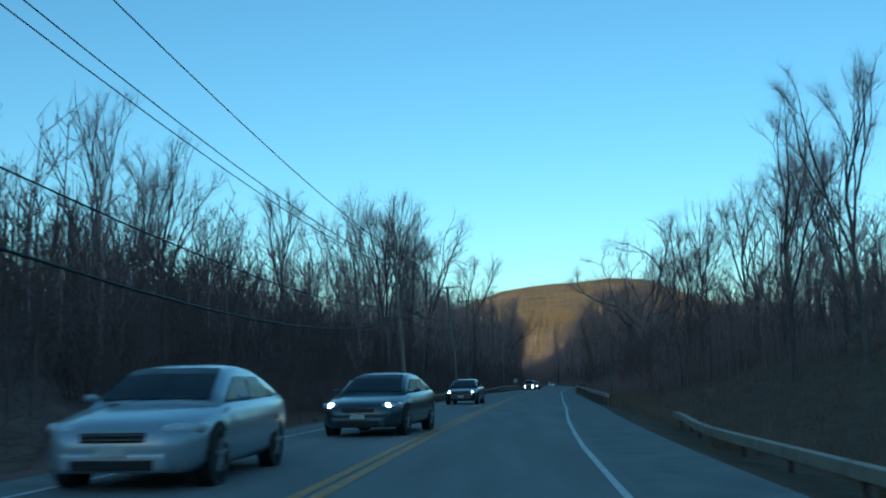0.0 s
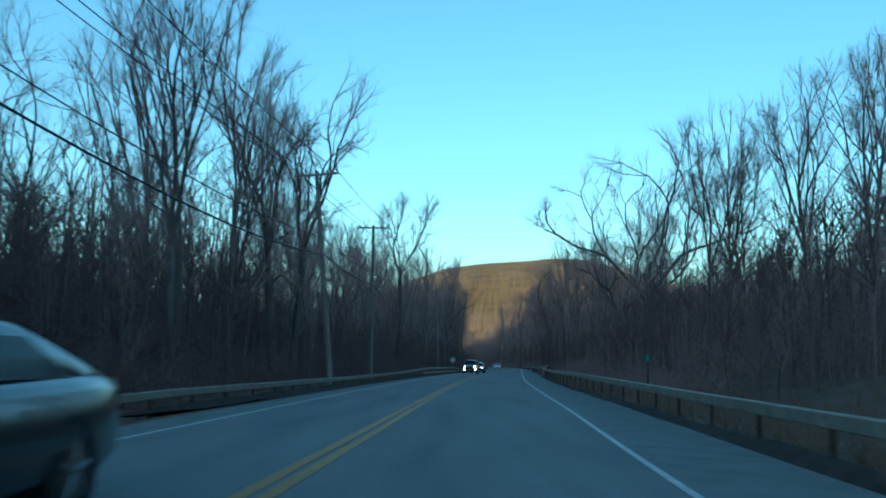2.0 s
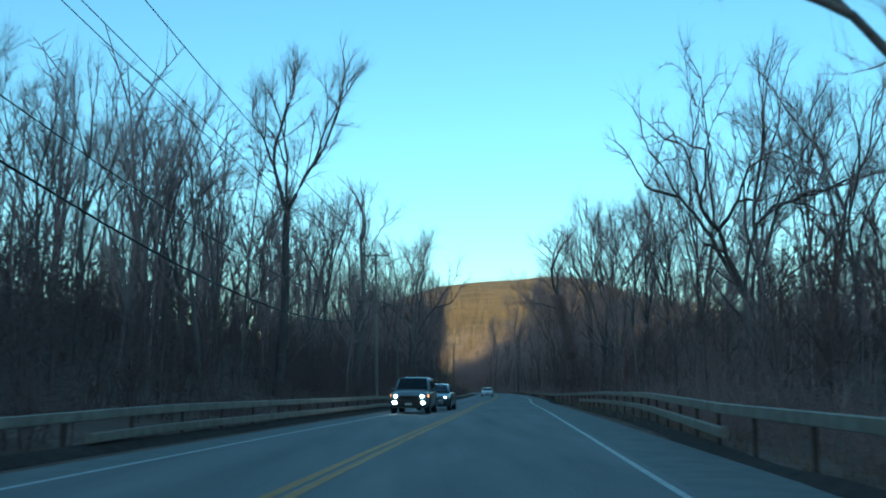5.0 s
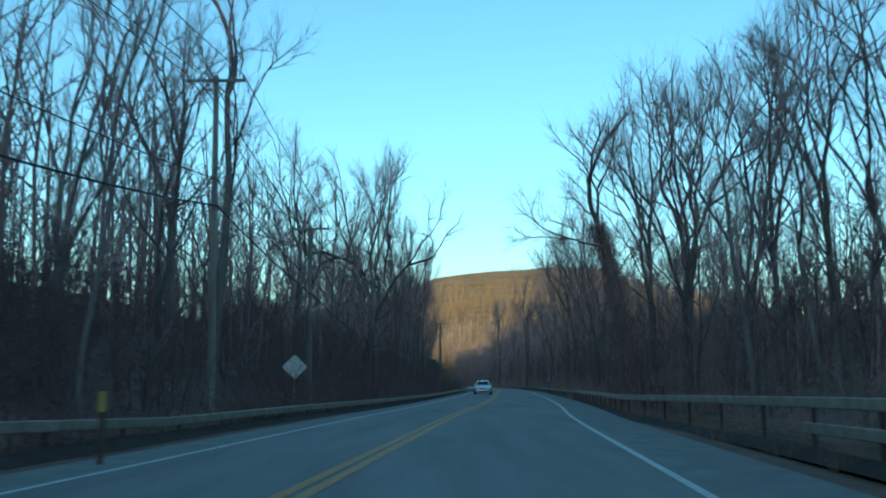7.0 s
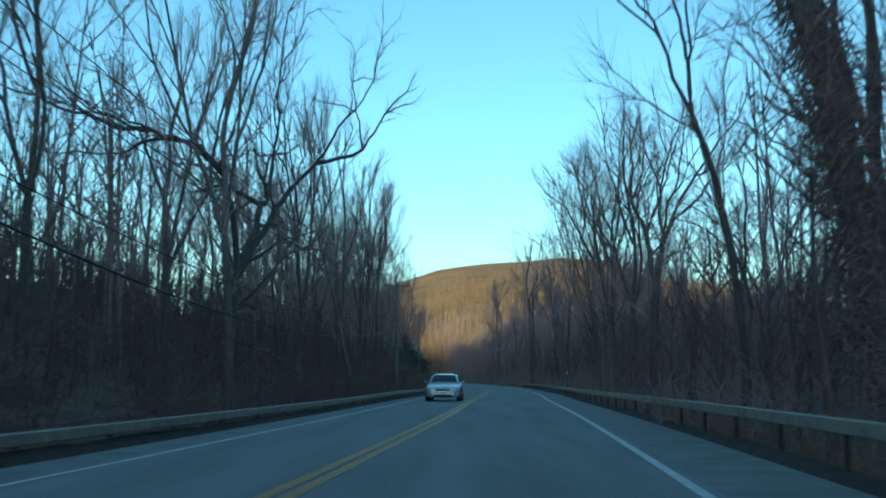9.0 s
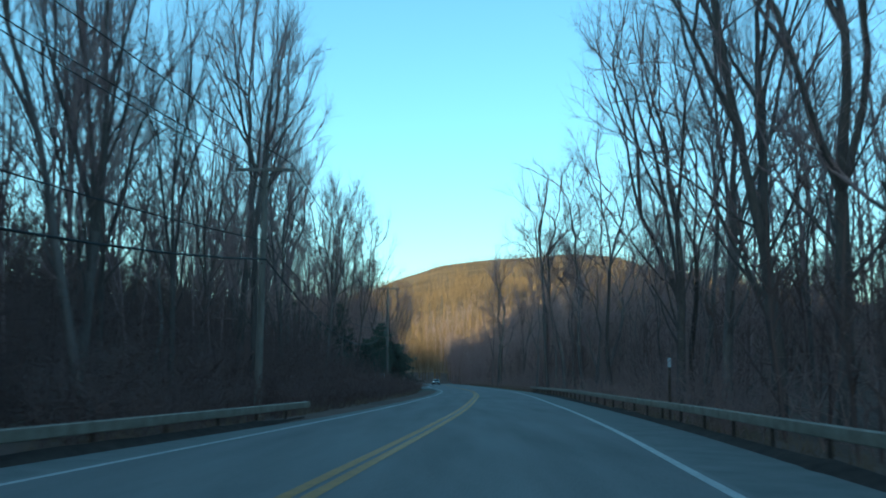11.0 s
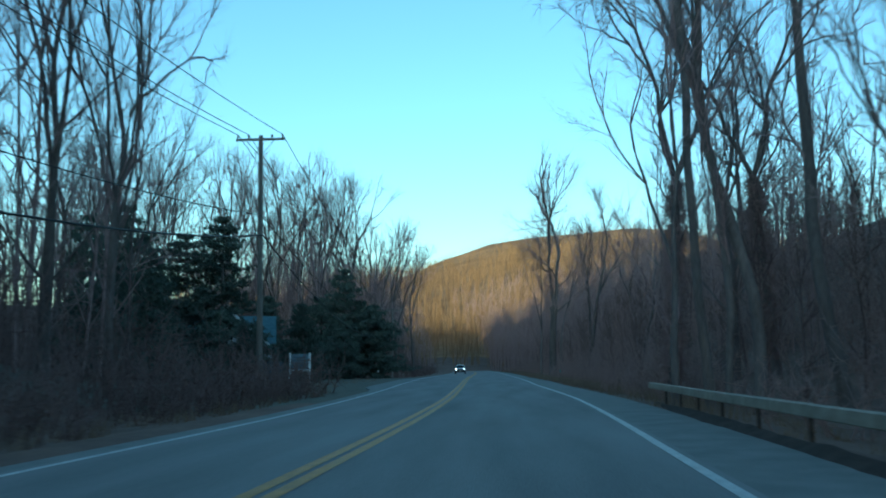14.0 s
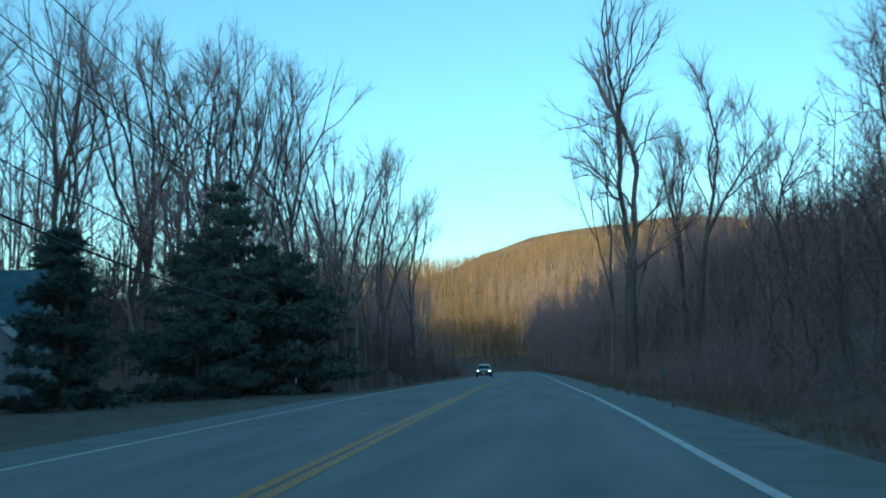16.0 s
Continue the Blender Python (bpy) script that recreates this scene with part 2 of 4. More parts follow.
def axis(lo, hi, step, far_lo, far_hi, growth=1.16):
    a = list(np.arange(lo, hi + 1e-6, step))
    d = step
    while a[-1] < far_hi:
        d *= growth
        a.append(a[-1] + d)
    d = step
    while a[0] > far_lo:
        d *= growth
        a.insert(0, a[0] - d)
    return a


def ground():
    us, ys = axis(-40, 40, 1.6, -3500, 3500), axis(-16, 600, 5, -2500, 4200, 1.03)
    verts = [(centre(y) + u, y, land(centre(y) + u, y)) for y in ys for u in us]
    n = len(us)
    faces = [(j * n + i, j * n + i + 1, (j + 1) * n + i + 1, (j + 1) * n + i) for j in range(len(ys) - 1) for i in range(n - 1)]
    ob = mesh_object("ground", verts, faces, FLOOR, smooth=True)
    ob.data.materials.append(GRASS)
    ob.data.materials.append(HILLWOOD)
    ob.data.materials.append(YARD)
    for p in ob.data.polygons:
        x, y, _ = p.center
        u = x - centre(y)
        yard = 405 < y < 480 and -22 < u < 0
        field = y < 75 and 5 < u < 26
        if -60 < y < 640 and (yard or field or (188 < y < 300 and (edge_right(y) + 3 < u < edge_right(y) + 8 or edge_left(y) - 7.5 < u < edge_left(y) - 2.2))):
            p.material_index = 3 if yard else 1
        elif y > 690 or y < -90:
            p.material_index = 2
    tagged(ob, "brown leaf litter and dry grass ground in shade", "ground", kind="structure")


def strip(name, mat, lo, hi, y0, y1, z, label, step=4.0, parent=None, thick=0.0):
    """A ribbon along the road between two offsets from its centre."""
    verts, faces = [], []
    ys = np.linspace(y0, y1, max(2, int((y1 - y0) / step) + 1))
    for y in ys:
        a, b = (f(y) if callable(f) else f for f in (lo, hi))
        c = centre(y)
        verts += [(c + a, y, z), (c + b, y, z)]
    faces = [(2 * k, 2 * k + 1, 2 * k + 3, 2 * k + 2) for k in range(len(ys) - 1)]
    if thick:
        m = len(verts)
        verts += [(x, y, zz - thick) for x, y, zz in verts]
        for k in range(len(ys) - 1):
            faces += [(2 * k, 2 * k + 2, m + 2 * k + 2, m + 2 * k), (2 * k + 3, 2 * k + 1, m + 2 * k + 1, m + 2 * k + 3)]
    return tagged(mesh_object(name, verts, faces, mat, parent), label, "road", kind="structure")


ground()
strip("road", ASPHALT, lambda y: edge_left(y) - 0.25, lambda y: edge_right(y) + 0.25, -75, 790, 0.0, "worn grey asphalt two-lane road", thick=0.12)
strip("shoulder", SHOULDER, lambda y: edge_right(y) + 0.25, lambda y: edge_right(y) + 1.75, -75, 790, -0.008, "pale worn asphalt shoulder", thick=0.12)
strip("shoulder", SHOULDER, lambda y: edge_left(y) - 1.1 + 0.5 * smoothstep(300, 325, y) - 1.0 * smoothstep(418, 428, y) * (1 - smoothstep(462, 480, y)), lambda y: edge_left(y) - 0.25, -75, 790, -0.008, "pale gravelly asphalt shoulder", thick=0.12)
strip("edge_line", WHITE, edge_right, lambda y: edge_right(y) + 0.09 + 0.05 * smoothstep(80, 300, y), -75, 700, 0.006, "worn white painted edge line", 3.0)
strip("edge_line", WHITE, lambda y: edge_left(y) - 0.1, edge_left, -75, 700, 0.006, "worn white painted edge line", 3.0)
for off in (-0.19, 0.04):
    strip("centre_line", YELLOW, off, off + 0.15, -75, 700, 0.006, "worn yellow painted centre line", 3.0)


# ---- trees ----
def wander(rng, start, heading, length, n, bend, lift):
    pts, d = [np.array(start, float)], np.array(heading, float)
    for _ in range(n):
        d = d + rng.normal(0, bend, 3) + np.array([0, 0, lift])
        d /= np.linalg.norm(d)
        pts.append(pts[-1] + d * length / n)
    return np.array(pts)


def side(rng, d, angle):
    """A heading that leaves d at an angle, to a random side."""
    r = rng.normal(0, 1, 3)
    r -= d * (r @ d)
    r /= np.linalg.norm(r)
    return d * math.cos(angle) + r * math.sin(angle)


def bare_tree(seed, height, stem, trunk_r, spread, gnarl, depth, forks=2, shoots=1, twigs=7, lean=0.0, lift=0.055, bow=0.0, arms=(), ivy=0, girdle=0.0):
    """Meshes of a leafless tree: the trunk, its forking limbs, and the twigs. bow: sideways bend of the trunk; arms: headings and shares of length
    and girth of the main limbs, where they are not left to chance; ivy: bare vines round the trunk; girdle: half width of a rounded crown as a share of the height."""
    rng = np.random.default_rng(seed)
    trunk, crown = Tubes(), Tubes()
    base = wander(rng, (0, 0, -0.3), (lean, 0, 1), height * stem + 0.3, 8, gnarl * 0.5, 0.06)
    base[:, 0] += bow * (base[:, 2] / max(base[-1, 2], 1.0)).clip(0) ** 2
    rb = trunk_r * np.interp(np.linspace(0, 1, 9), [0, 0.06, 1], [1.4, 1.0, 0.72])
    trunk.add(base, rb, 8)
    first = height * (1 - stem) * 0.31
    heading = (base[-1] - base[-2]) / np.linalg.norm(base[-1] - base[-2])
    if arms:
        grow = [(base[-1 if up > 0.4 else -2], np.array([dx, dy, up]) / math.sqrt(dx * dx + dy * dy + up * up), first * share, rb[-1] * girth, 0) for dx, dy, up, share, girth in arms]
    else:
        grow = [(base[-1], side(rng, heading, (rng.uniform(0.05, 0.2) if k == 0 else rng.uniform(0.25, 0.5)) * spread), first * rng.uniform(0.8, 1.15), rb[-1] * (0.88 if k == 0 else 0.7), 0) for k in range(forks)]
    for k in range(3 if depth > 3 else 2):      # low side limbs
        i = rng.integers(4, 8)
        grow.append((base[i], side(rng, heading, rng.uniform(0.6, 1.0) * min(spread, 1.2)), first * rng.uniform(0.35, 0.7), rb[i] * 0.3, 2))
    lows, highs, thick = [], [], []
    while grow:
        p, d, length, r, level = grow.pop()
        if girdle:      # limbs grow short towards the outline of the crown
            reach = p + d * length
            out = math.hypot((reach[0] - base[-1, 0]) / (girdle * height), (reach[1] - base[-1, 1]) / (girdle * height), (reach[2] - 0.6 * height) / (0.42 * height))
            length *= min(max(1.7 - 0.7 * out, 0.62), 1.0)
        n = 5 if level < 2 else 4 if level < depth - 1 else 2
        path = wander(rng, p, d, length, n, gnarl * (1.15 + 0.14 * level), lift * (1.0 if level < depth - 1 else 0.5))
        end = max(r * (0.72 if level < depth else 0.4), 0.009)
        if level < depth:
            crown.add(path, np.linspace(max(r, 0.014), end, n + 1), 6 if level < 2 else 4 if level < 3 else 3, level < max(depth - 2, 1))
        else:
            lows += [path[0], path[1] - (path[1] - path[0]) * 0.06]
            highs += [path[1] + (path[1] - path[0]) * 0.25, path[2] + (path[2] - path[1]) * 0.2]
            thick += [max(r, 0.014), max(r * 0.7, 0.012)]
        steps = path[1:] - path[:-1]
        steps /= np.linalg.norm(steps, axis=1)[:, None]
        if level < depth:
            grow.append((path[-1], side(rng, steps[-1], rng.uniform(0.1, 0.36) * spread), length * rng.uniform(0.7, 0.9), r * 0.76, level + 1))
            grow.append((path[-1], side(rng, steps[-1], rng.uniform(0.38, 0.7) * spread), length * rng.uniform(0.58, 0.86), r * 0.6, level + 1))
            for _ in range(shoots):
                k = rng.integers(n)
                grow.append((path[k], side(rng, steps[k], rng.uniform(0.5, 1.0)), length * rng.uniform(0.38, 0.65), r * 0.4, min(depth, level + 2)))
        if level >= depth - 1:
            for _ in range(twigs):
                s = rng.uniform(0.05, 1.0) * (n - 0.01)
                k = int(s)
                q = path[k] + (path[k + 1] - path[k]) * (s - k)
                lows.append(q)
                highs.append(q + side(rng, steps[k], rng.uniform(0.25, 0.9)) * rng.uniform(0.6, 1.75) + [0, 0, rng.uniform(0.1, 0.55)])
                thick.append(0.0095)
    for _ in range(ivy):
        k = rng.integers(1, 8)
        q = base[k] + (base[k + 1] - base[k]) * rng.random()
        out = side(rng, np.array([0.0, 0.0, 1.0]), 1.45)
        q = q + out * rb[k] * rng.uniform(0.8, 1.3 + 0.9 * abs(math.sin(2.3 * q[2])))
        lows.append(q)
        highs.append(q + out * rng.uniform(0.0, 0.35) + rng.normal(0, 0.3, 3) + [0, 0, rng.uniform(-0.5, 0.3)])
        thick.append(0.024)
    crown.points(lows, highs, thick)
    scale = height / np.max(np.concatenate(crown.v)[:, 2])
    return trunk.mesh("trunk", BARK, True, scale), crown.mesh("crown", TWIG, True, scale, BARK)


KINDS = {
    "tall_a": bare_tree(11, 22, 0.36, 0.25, 0.85, 0.05, 5, 3, twigs=4, lift=0.07, girdle=0.21),
    "tall_b": bare_tree(12, 22, 0.3, 0.26, 0.9, 0.055, 5, 3, twigs=4, lift=0.075, girdle=0.24),
    "tall_c": bare_tree(13, 22, 0.4, 0.24, 0.85, 0.06, 5, 2, lean=0.06, lift=0.07, girdle=0.22),
    "tall_d": bare_tree(14, 22, 0.26, 0.28, 0.95, 0.055, 5, 3, twigs=4, lift=0.08, girdle=0.26),
    "fork": bare_tree(15, 22, 0.34, 0.34, 0.95, 0.08, 5, 3, twigs=6, lean=0.03),
    "fill_a": bare_tree(51, 22, 0.36, 0.2, 0.85, 0.07, 4, 2, twigs=6, lift=0.07, girdle=0.2),
    "fill_b": bare_tree(52, 22, 0.28, 0.19, 0.85, 0.07, 4, 2, twigs=6, lift=0.07, girdle=0.2),
    "fill_c": bare_tree(53, 22, 0.42, 0.2, 0.9, 0.08, 4, 2, twigs=6, lean=0.07, lift=0.07, girdle=0.2),
    "fill_d": bare_tree(54, 22, 0.22, 0.2, 0.85, 0.08, 4, 2, twigs=6, lean=-0.05, lift=0.07, girdle=0.2),
    "oak_b": bare_tree(17, 22, 0.25, 0.4, 1.15, 0.15, 5, 3, twigs=6, lean=-0.05, lift=0.03),
    "thin_a": bare_tree(18, 22, 0.5, 0.15, 0.6, 0.11, 4, 2),
    "thin_b": bare_tree(19, 22, 0.44, 0.15, 0.65, 0.13, 4, 2, lean=0.12),
    "column_a": bare_tree(61, 22, 0.44, 0.18, 0.65, 0.125, 4, 3, twigs=6),
    "column_b": bare_tree(62, 22, 0.36, 0.19, 0.65, 0.135, 4, 3, twigs=6, lean=0.05),
    "column_c": bare_tree(63, 22, 0.48, 0.175, 0.7, 0.13, 4, 2, twigs=6, lean=-0.05),
    "giant": bare_tree(64, 22, 0.42, 0.4, 0.9, 0.1, 5, 3, twigs=6),
    "spreading": bare_tree(66, 22, 0.3, 0.42, 0.95, 0.12, 5, twigs=5, lift=0.055, girdle=0.34, arms=[(-0.7, 0.1, 0.75, 0.9, 0.5), (-0.4, 0.2, 0.95, 1.25, 0.62), (0.05, -0.2, 1.0, 1.3, 0.66), (0.42, 0.1, 0.95, 1.25, 0.64), (0.7, -0.1, 0.75, 0.9, 0.5)]),
    "swept": bare_tree(67, 22, 0.62, 0.46, 0.7, 0.1, 4, twigs=5, lean=-0.02, bow=-2.6, ivy=3600, arms=[(-0.25, 0.0, 1.0, 1.2, 0.66), (-0.95, 0.0, 0.12, 1.05, 0.26), (0.15, 0.1, 1.0, 1.0, 0.42)]),
    "wishbone": bare_tree(70, 22, 0.57, 0.33, 0.7, 0.08, 5, twigs=5, lean=0.1, arms=[(-0.38, 0.0, 0.9, 1.15, 0.7), (0.05, 0.1, 1.0, 1.1, 0.55), (0.5, 0.0, 0.85, 1.2, 0.66)]),
    "reaching": bare_tree(68, 22, 0.48, 0.36, 0.85, 0.12, 5, twigs=5, lift=0.04, bow=-0.9, ivy=2600, arms=[(-0.5, 0.05, 0.9, 1.0, 0.5), (-0.15, 0.0, 1.0, 1.2, 0.62), (0.3, 0.15, 1.0, 1.15, 0.6)]),
    "twofold": bare_tree(69, 22, 0.4, 0.46, 0.62, 0.1, 5, shoots=2, twigs=5, arms=[(-0.42, 0.05, 0.9, 1.25, 0.72), (0.35, -0.1, 0.95, 1.25, 0.74)]),
    "snag": bare_tree(21, 22, 0.6, 0.18, 0.6, 0.12, 2, 2, twigs=3),
}
TREE_WORDS = {"fill": "bare grey-brown woodland hardwood", "tall": "tall bare grey-brown hardwood with upswept crown", "fork": "tall bare forked hardwood with open crown", "oak": "broad bare gnarled oak with spreading limbs",
              "thin": "slender bare young hardwood", "column": "tall slim bare hardwood with narrow crown", "giant": "massive bare hardwood with thick dark trunk", "spreading": "broad bare gnarled oak with spreading limbs",
              "swept": "leaning bare tree wrapped in leafless vines", "reaching": "bare vine-covered hardwood with reaching limbs", "wishbone": "tall bare tree forked high into bowed limbs", "twofold": "bare tree forked into two dark stems", "snag": "nearly branchless dead tree"}


def tree(kind, x, y, height, turn=0.0, sink=0.15, lean=(0.0, 0.0), wide=1.0):
    s = height / 22.0
    ob = new("bare_tree")
    ob.matrix_basis = pose(x, y, land(x, y) - sink, lean[0], lean[1], turn) @ Matrix.Diagonal((s * wide, s * wide, s, 1))
    for name, me in zip(("trunk", "crown"), KINDS[kind]):
        new(name, me).parent = ob
    tagged(ob, TREE_WORDS[kind.split("_")[0]] + " on the wooded verge", "tree", "roadside trees")
    return ob


PLACED = []   # spots taken by the trees set one by one


def placed(kind, x, y, height, turn=0.0, lean=(0.0, 0.0), wide=1.0):
    PLACED.append((x, y))
    tree(kind, x, y, height - land(x, y), turn, lean=lean, wide=wide)


# left side
placed("tall_a", -26.7, 65, 22, 10), placed("tall_b", -24.2, 72, 21, 50), placed("tall_c", -22.3, 61, 17, 95), placed("tall_d", -28.5, 78, 21, 25), placed("tall_d", -24.6, 86, 18, 80), placed("tall_a", -20.6, 96, 21.5, 140)
placed("tall_d", -16.5, 112, 22.5, 200), placed("tall_b", -18.0, 119, 21, 20), placed("giant", -10.7, 125.5, 25, 30, wide=0.95), placed("tall_c", -13.9, 133, 22, 60), placed("tall_a", -11.1, 100, 21, 20), placed("tall_d", -12.6, 106, 24, 170, wide=0.9), placed("giant", -9.5, 127, 24, 215, wide=0.9), placed("tall_a", -11.6, 114, 24, 310), placed("tall_d", -13.4, 124, 23, 300)
placed("tall_d", -8.5, 180, 17, 65, wide=0.8), placed("tall_b", -12.5, 184, 20, 15), placed("tall_a", -16.5, 189, 21, 95), placed("tall_c", -8.8, 191, 17, 150, wide=0.8), placed("tall_d", -13.5, 199, 20, 240), placed("tall_b", -19, 197, 22, 310), placed("tall_a", -9.5, 203, 18, 20, wide=0.8), placed("tall_b", -17, 178, 21, 170)
placed("wishbone", -5.9, 207, 30, 0, wide=0.95), placed("tall_b", -11, 196, 22, 100), placed("thin_a", -2.6, 240, 24, 0), placed("snag", -2.2, 238, 25, 40), placed("tall_d", -5.7, 226, 22, 10), placed("giant", -6.2, 245, 27, 70, wide=0.8), placed("column_b", -3.9, 249, 17, 0, lean=(0, -14))
placed("tall_d", -1.8, 296, 28, 20), placed("tall_a", 2.7, 291, 28, 90), placed("oak_b", 0.7, 297, 30, 150, wide=0.8), placed("tall_c", 6.4, 321, 24, 180, lean=(0, 7), wide=0.65), placed("tall_d", 4.4, 326, 28, 200, wide=0.68), placed("fork", 6.6, 345, 27, 95, lean=(0, 5), wide=0.5), placed("tall_b", -4.4, 282, 28, 210), placed("tall_d", 4.0, 307, 25, 260, lean=(0, 7), wide=0.75), placed("tall_b", 6.2, 331, 20, 110, wide=0.6)
placed("tall_b", 1.5, 336, 23, 35, wide=0.85), placed("tall_a", -2.5, 343, 24, 140), placed("tall_d", 0.8, 357, 23, 250, wide=0.85), placed("tall_c", -5.5, 352, 25, 75), placed("tall_b", -4, 329, 25, 190), placed("tall_a", 2.2, 371, 22, 300, wide=0.85)
placed("tall_d", -0.9, 376, 27, 60), placed("fork", 0.8, 392, 27, 120, wide=0.8), placed("tall_a", 2.6, 411, 27, 200), placed("column_b", 6.2, 409, 24, 20, wide=0.7), placed("tall_b", 3.6, 415, 26, 260, wide=0.75), placed("tall_d", -9, 420, 24, 15), placed("tall_a", -12.5, 427, 25, 40), placed("tall_b", -17, 432, 26, 70), placed("tall_d", -22, 428, 24, 130), placed("tall_a", -34, 470, 27, 20), placed("tall_b", -40, 476, 28, 80), placed("tall_c", -15, 408, 25, 220), placed("tall_a", 4.8, 350, 26, 310), placed("tall_d", 4.8, 365, 23, 90, wide=0.75), placed("tall_c", 5.4, 385, 22, 45, wide=0.6)
placed("tall_d", -4.1, 507, 30, 0), placed("tall_a", -5.1, 501, 31, 70), placed("tall_b", 1.3, 503, 29, 140), placed("tall_d", 0.8, 516, 27, 210), placed("tall_c", -10.2, 497, 30, 30), placed("tall_b", 4, 528, 26, 30), placed("tall_a", 5.6, 540, 23, 80), placed("tall_d", 3.4, 512, 24, 20)
placed("tall_b", -11.2, 487, 29, 10), placed("tall_d", -16.3, 482, 29, 100), placed("tall_a", -22.3, 478, 29, 160), placed("tall_d", -7.2, 492, 30, 220), placed("tall_b", -14.2, 495, 30, 280), placed("tall_a", -20.2, 490, 30, 330), placed("tall_d", -28.3, 485, 29, 45), placed("tall_a", -1.7, 496, 27, 45), placed("tall_c", -25.2, 496, 30, 75)
# right side
placed("tall_b", 16.8, 60, 18.5, 0), placed("tall_a", 19.2, 55, 20, 70), placed("tall_d", 21.8, 66, 19, 130), placed("tall_c", 23.4, 78, 17, 10)
placed("tall_a", 24.1, 131, 19, 40), placed("spreading", 23.0, 163, 30, 0, wide=1.0), placed("tall_d", 40.6, 166, 33, 200, lean=(0, -4), wide=1.1), placed("tall_b", 36, 150, 33, 75), placed("tall_a", 43, 152, 36, 10), placed("tall_c", 33, 160, 26, 130), placed("tall_a", 27.8, 156, 28, 240, wide=0.9), placed("tall_b", 31, 159, 31, 330, wide=0.9), placed("tall_d", 39, 141, 33, 300), placed("tall_b", 47, 158, 37, 220), placed("tall_b", 30, 190, 21, 60)
placed("oak_b", 28.1, 203, 29, 290, wide=0.7), placed("tall_b", 31.2, 211, 31, 20), placed("column_a", 34.5, 207, 30, 70), placed("tall_a", 36, 214, 28, 160), placed("tall_c", 33, 221, 25, 300), placed("column_b", 29.5, 228, 24, 200), placed("tall_d", 26.7, 214, 24, 250), placed("swept", 23.6, 260.5, 23.5, 0, wide=1.0), placed("thin_b", 22, 266, 20, 180), placed("tall_b", 26.7, 268, 30, 140), placed("tall_b", 26, 255, 26, 200), placed("tall_c", 30.5, 257, 24, 20), placed("fork", 28, 262, 28, 300), placed("tall_d", 24.9, 236, 22, 30), placed("tall_a", 29.7, 246, 26, 15), placed("tall_b", 30.7, 240, 27, 115), placed("tall_d", 33.1, 237, 27, 215)
placed("tall_b", 39, 405, 24, 60), placed("snag", 27.8, 404, 26, 100, wide=0.7), placed("thin_a", 28.7, 406, 23, 150), placed("column_a", 29.6, 405, 28, 200), placed("column_c", 31.6, 402.5, 29, 40), placed("column_b", 33.5, 401, 28, 120), placed("column_a", 31.2, 381, 28, 320, wide=0.8), placed("fill_b", 26.5, 403, 16, 90), placed("column_b", 31.6, 352, 25, 40, lean=(0, -20), wide=0.9), placed("column_a", 33.0, 356, 26, 130, lean=(0, -15), wide=0.9), placed("column_c", 30.6, 347, 24, 250, lean=(2, -11), wide=0.8), placed("tall_d", 28.5, 327, 27, 70), placed("tall_b", 29.3, 323, 28, 190), placed("fork", 30.3, 319, 27, 310), placed("tall_a", 28.3, 333, 24, 230), placed("tall_d", 29.3, 346, 26, 140), placed("reaching", 28.1, 414, 24, 0, wide=0.75), placed("reaching", 33.6, 419, 24, 170, wide=0.9), placed("reaching", 36, 430, 23, 80, wide=0.9), placed("tall_b", 33, 424, 21, 20)
placed("twofold", 26.8, 498, 30, 0, wide=1.0), placed("tall_c", 31.3, 499, 26, 20), placed("fill_b", 25.3, 494, 22, 90, wide=0.7), placed("thin_b", 29, 523, 24, 30), placed("column_b", 38.5, 480, 23, 60), placed("tall_b", 41.8, 484, 24, 150), placed("column_a", 36.2, 487, 18, 220), placed("tall_a", 32.9, 515, 24, 150), placed("tall_b", 49.4, 437, 27, 60), placed("column_a", 32.5, 455, 17, 10)


def clear_of(x, y, r):
    return all((x - a) ** 2 + (y - b) ** 2 > r * r for a, b in PLACED)


def woods():
    rng = np.random.default_rng(5)
    names = ["fill_a", "fill_b", "fill_c", "fill_d", "column_a", "column_b", "column_c", "thin_b"]
    for side_of in (-1, 1):
        y = 20.0
        while y < 640:
            y += rng.uniform(6.4, 9.2)
            near = 10.5 if side_of < 0 else 11.5
            if side_of > 0 and y < 88:
                continue
            if side_of > 0 and 420 < y < 492:
                near = 25
            if side_of < 0 and 425 < y < 482:
                near = 30
            if side_of < 0 and 275 < y < 425:
                near = 14 if y < 332 else 16
            if side_of < 0 and y < 60:
                continue
            if side_of > 0 and 172 < y < 300:
                near = float(np.interp(y, [172, 205, 235, 262, 300], [17, 15, 11.5, 8.5, 9.5]))
            if side_of < 0 and 228 < y < 276 and rng.random() < 0.55:
                continue
            for _ in range((3 if side_of < 0 and y > 100 and rng.random() < 0.25 else 2) if y < 520 else 1):
                u = near + 17 * rng.random() ** 1.2
                if side_of < 0:
                    x = centre(y) - u
                else:
                    x = centre(y) + u
                if not clear_of(x, y, 3.0):
                    continue
                PLACED.append((x, y))
                h = rng.uniform(13, 20)
                if side_of > 0:
                    h = rng.uniform(4.5, 8) if y < 172 else rng.uniform(11, 16) if y < 290 else rng.uniform(13, 18) if y < 420 else rng.uniform(6, 11)
                elif y < 100:
                    h = rng.uniform(8, 12)
                tree(names[rng.integers(len(names))], x, y, h, rng.uniform(0, 360), lean=(rng.normal(0, 2), rng.normal(0, 2)), wide=rng.uniform(0.8, 1.1))


woods()


